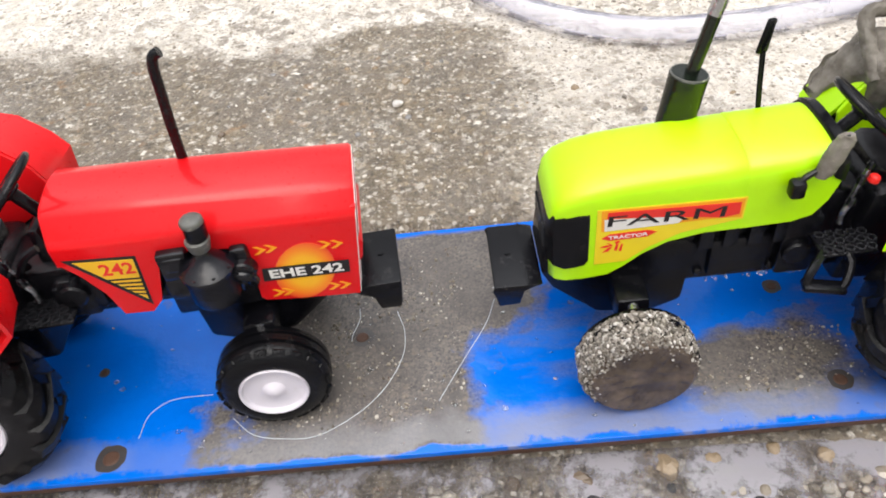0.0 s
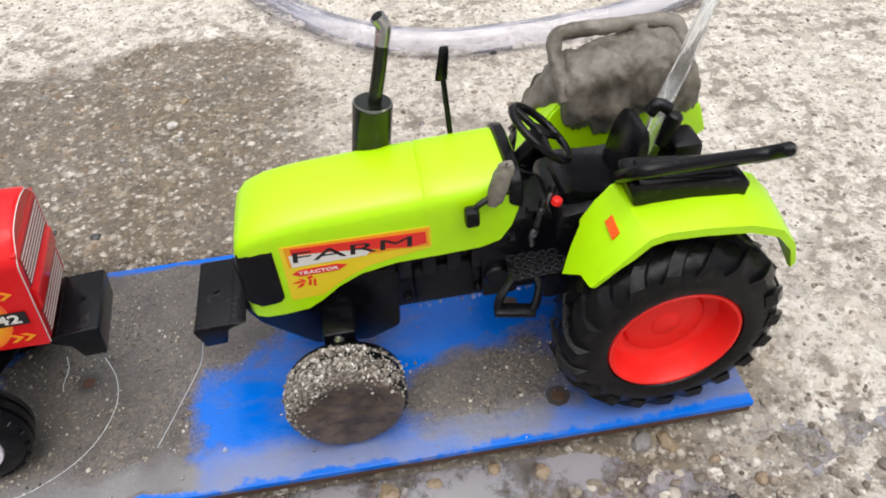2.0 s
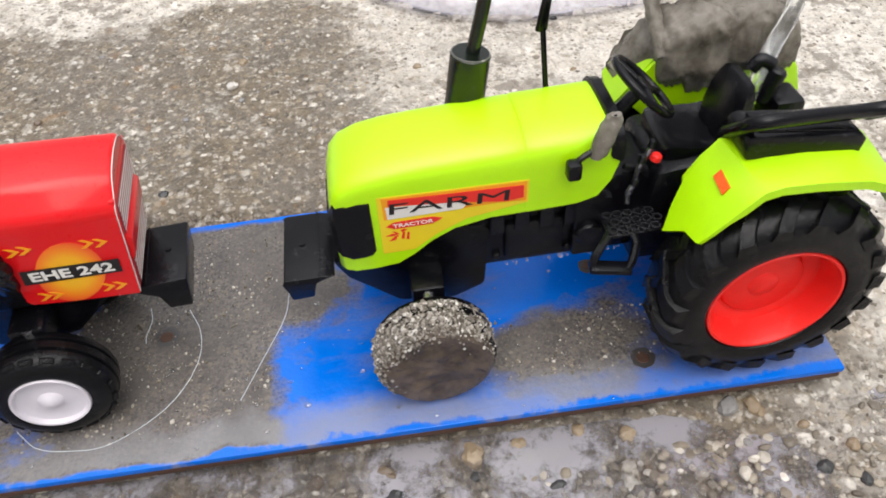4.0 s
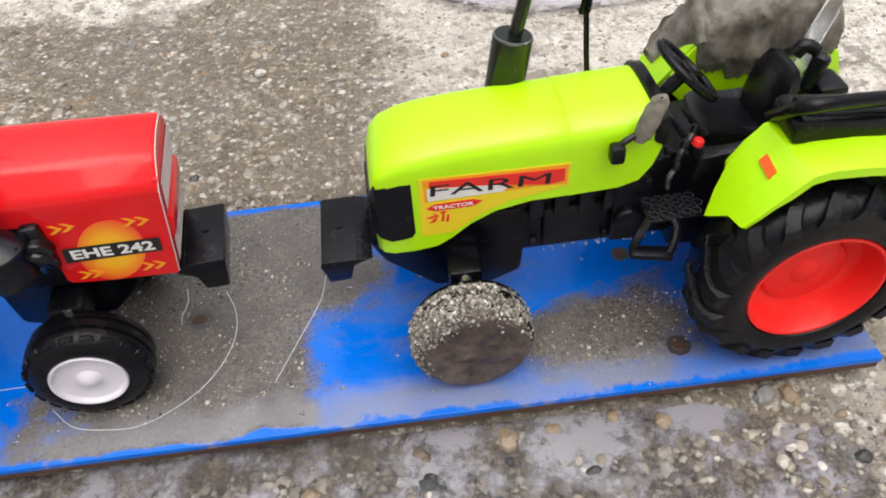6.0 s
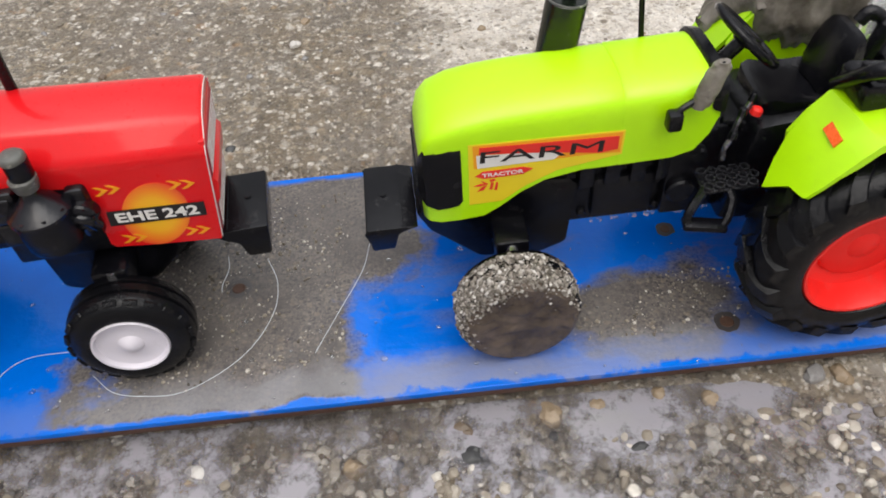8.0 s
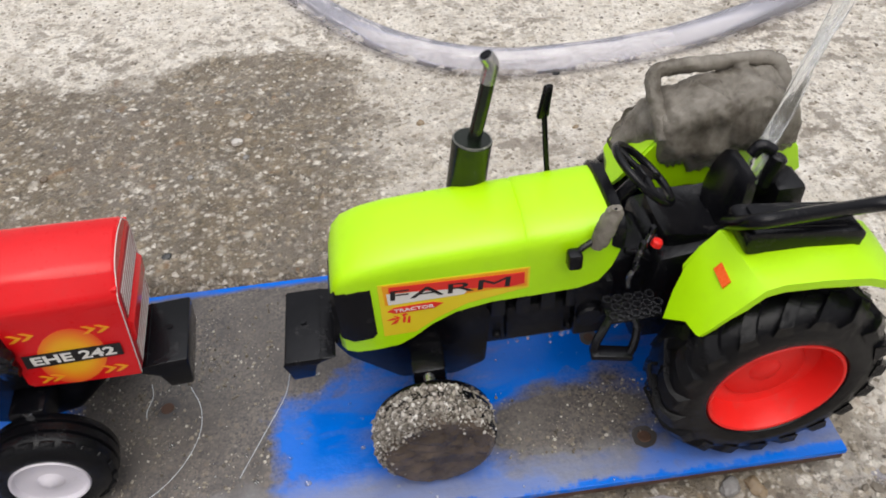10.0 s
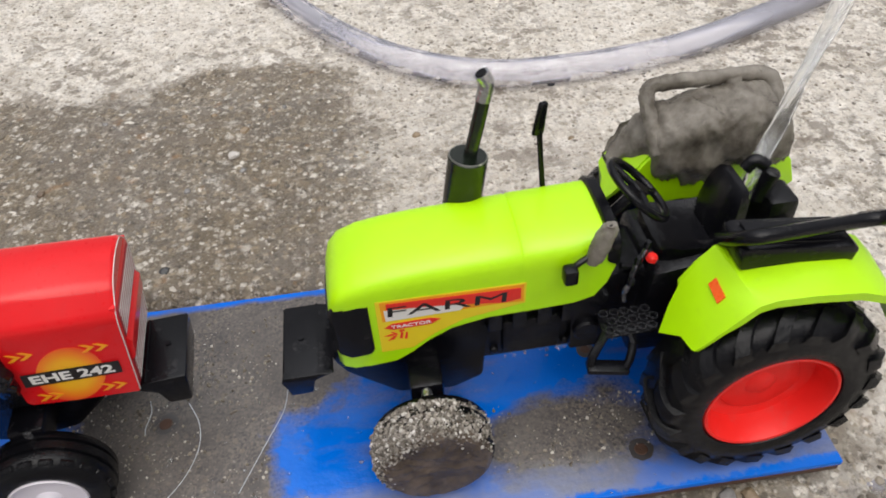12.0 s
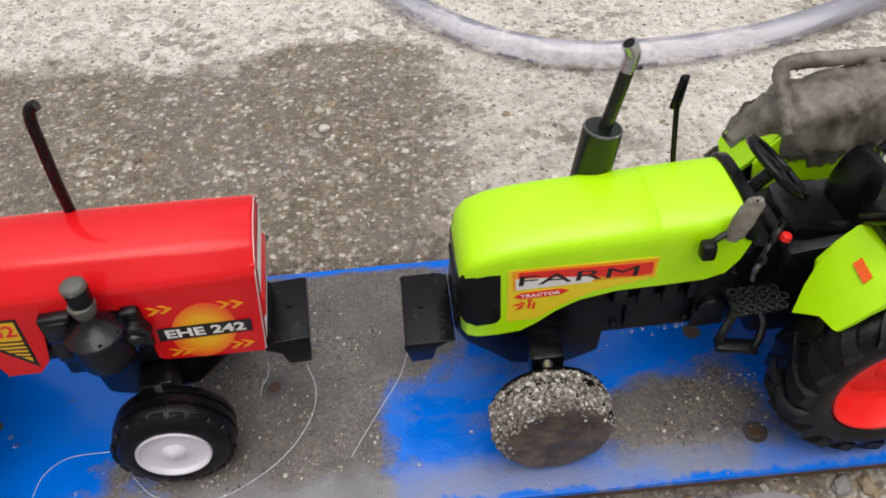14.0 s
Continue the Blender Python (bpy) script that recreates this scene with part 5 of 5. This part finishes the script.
# ---- stones and water in the gutter ----
def grit():
    rng = np.random.RandomState(3)
    shapes = []
    for sub in (1, 2):
        base = bmesh.new()
        bmesh.ops.create_icosphere(base, subdivisions=sub, radius=1)
        shapes.append((np.array([v.co[:] for v in base.verts]), np.array([[v.index for v in f.verts] for f in base.faces])))
        base.free()
    verts, faces, n = [], [], 0
    for i in range(21000):
        x, y = (rng.uniform(-0.24, 0.34), rng.uniform(-0.07, 0.40)) if i % 5 < 4 else (rng.uniform(-0.17, 0.13), rng.uniform(-0.06, -0.018))
        if -0.022 < y < 0.083 and x < 0.158:
            continue
        near = y < 0
        bv, bf = shapes[1 if near else 0]
        s = 0.0005 + 0.001 * rng.rand() ** 3 * (1.3 if near else 1.0)
        sc = s * rng.uniform(0.6, 1.4, 3) * np.array([1, 1, 0.6])
        a = rng.uniform(0, 6.3)
        R = np.array([[np.cos(a), -np.sin(a), 0], [np.sin(a), np.cos(a), 0], [0, 0, 1]])
        p = (bv * sc * (rng.uniform(0.86, 1.12, (len(bv), 1)) if near else rng.uniform(0.65, 1.3, (len(bv), 1)))) @ R.T + [x, y, ground_height(x, y) + (0.25 if near else -0.3) * s]
        verts.append(p)
        faces.append(bf + n)
        n += len(bv)
    me = bpy.data.meshes.new("gravel")
    me.from_pydata(np.concatenate(verts).tolist(), [], np.concatenate(faces).tolist())
    me.materials.append(GRIT)
    tagged(new("gravel", me), "small brown and grey gravel set in the concrete", "gravel", kind="stuff")


grit()


def droplets():
    """Beads of water scattered over the wet board."""
    rng = random.Random(21)
    o = bmesh.new()
    for i in range(150):
        x, y, r = rng.uniform(-130, 150), rng.uniform(-12, 72), 0.25 + 0.7 * rng.random() ** 3
        k = bmesh.new()
        bmesh.ops.create_icosphere(k, subdivisions=2, radius=1)
        for v in k.verts:
            v.co = Vector((x + v.co.x * r * 1.2, y + v.co.y * r, 0.05 + max(v.co.z, -0.1) * r * 0.5))
        merge(o, k)
    tagged(part("water_beads", o, WATER, None), "clear water beads scattered over the blue board", "water", kind="stuff")
    # drips along the underside of the green tractor and its step
    o = bmesh.new()
    spots = [(rng.uniform(20, 60), rng.uniform(-9.4, -8.4), 24.0, 1.9) for i in range(26)]
    spots += [(rng.uniform(41, 50.5), rng.uniform(-27, -25), 34.4, 1.7) for i in range(8)]
    for a, v, w, tall in spots:
        r = 0.3 + 0.5 * rng.random() ** 2
        k = bmesh.new()
        bmesh.ops.create_icosphere(k, subdivisions=2, radius=1)
        for q in k.verts:
            q.co = Vector((a + q.co.x * r, v + q.co.y * r, w + q.co.z * r * tall * 0.7))
        merge(o, k)
    beads = tagged(part("water_drips", o, WATER, None), "clear water drips clinging to the green tractor", "water", kind="stuff")
    beads.matrix_world = GREEN_PLACE


droplets()


def board_sand():
    """Loose sand left on the board, thick in some drifts and thin in others."""
    rng = np.random.RandomState(8)
    base = bmesh.new()
    bmesh.ops.create_icosphere(base, subdivisions=1, radius=1)
    bv, bf = np.array([v.co[:] for v in base.verts]), np.array([[v.index for v in f.verts] for f in base.faces])
    base.free()
    verts, faces, n = [], [], 0
    for i in range(4200):
        x, y = (rng.uniform(-0.07, -0.002), rng.uniform(-0.008, 0.066)) if i % 5 else (rng.uniform(0.05, 0.11), rng.uniform(-0.002, 0.02))
        if noise.noise(Vector((x * 45, y * 60, 3))) + rng.uniform(-0.5, 0.5) < 0.05:
            continue
        s = 0.00014 + 0.00045 * rng.rand() ** 3
        p = bv * (s * rng.uniform(0.6, 1.4, 3)) * rng.uniform(0.75, 1.2, (len(bv), 1)) + [x, y, 0.3 * s]
        verts.append(p)
        faces.append(bf + n)
        n += len(bv)
    me = bpy.data.meshes.new("sand")
    me.from_pydata(np.concatenate(verts).tolist(), [], np.concatenate(faces).tolist())
    me.materials.append(GRIT)
    tagged(new("sand", me), "loose brown sand grains washed over the blue board", "sand", kind="stuff")


board_sand()


def puddle():
    xs, ys = np.arange(-0.3, 0.2, 0.004), np.arange(-0.2, -0.008, 0.004)
    verts = [(x, y, -0.0098 + 0.0005 * noise.noise(Vector((x * 50, y * 50, 2)))) for y in ys for x in xs]
    nx = len(xs)
    faces = [(j * nx + i, j * nx + i + 1, (j + 1) * nx + i + 1, (j + 1) * nx + i) for j in range(len(ys) - 1) for i in range(nx - 1)]
    me = bpy.data.meshes.new("puddle")
    me.from_pydata(verts, [], faces)
    me.polygons.foreach_set("use_smooth", [True] * len(me.polygons))
    me.materials.append(PUDDLE)
    tagged(new("water", me), "shallow grey silty water running along the gutter", "water", kind="structure")


puddle()


def pebbles():
    words = ["ochre", "white", "dark grey", "brown", "grey"]
    rng = random.Random(11)
    spots = [(0.052, -0.017, 4.2, 0), (0.045, -0.024, 2.0, 1), (0.049, -0.0255, 1.8, 1), (0.065, -0.016, 3.0, 0), (0.029, -0.02, 3.8, 3), (0.031, -0.0275, 4.0, 2), (0.058, -0.023, 2.0, 1), (0.0, -0.028, 3.6, 0), (0.073, -0.029, 2.2, 2), (0.092, -0.03, 3.2, 1), (0.095, -0.017, 3.0, 0), (0.082, -0.014, 2.6, 0), (-0.04, -0.026, 4.2, 1), (-0.043, -0.03, 4.4, 0), (0.124, -0.013, 3.0, 4), (0.131, -0.0135, 3.2, 0), (0.012, -0.029, 2.4, 2)]
    # the last of these, a dark stone, stands in for a shaded pit
    spots += [(-0.0243, 0.1806, 3.0, 0), (-0.0275, 0.163, 2.8, 1), (0.052, 0.166, 2.2, 0), (-0.104, 0.146, 2.4, 3), (-0.045, 0.093, 2.2, 2)]
    for i in range(34):
        spots.append((rng.uniform(-0.14, 0.12), rng.uniform(0.088, 0.2), rng.uniform(0.9, 1.9), rng.choice((0, 1, 1, 4, 4, 2))))
    for i in range(60):
        spots.append((rng.uniform(-0.16, 0.2), rng.uniform(-0.062, -0.02), rng.uniform(1.1, 2.6), rng.choice((0, 1, 2, 2, 3, 4))))
    for x, y, r, k in spots:
        o = bmesh.new()
        blob(o, (0, 0, 0), (r * rng.uniform(0.75, 1.1), r * rng.uniform(0.65, 0.9), r * 0.62), 0.36, 0.36, 3, rng.uniform(0, 50))
        s = part("pebble", o, STONES[k], None, "", 1, 24)
        s.matrix_world = pose(x, y, ground_height(x, y) + (0.00002 if y < 0 else -0.00015) * r, 0, 0, rng.uniform(0, 360))
        tagged(s, f"small wet {words[k]} pebble lying on the concrete", "pebble", "pebbles by the board")


pebbles()
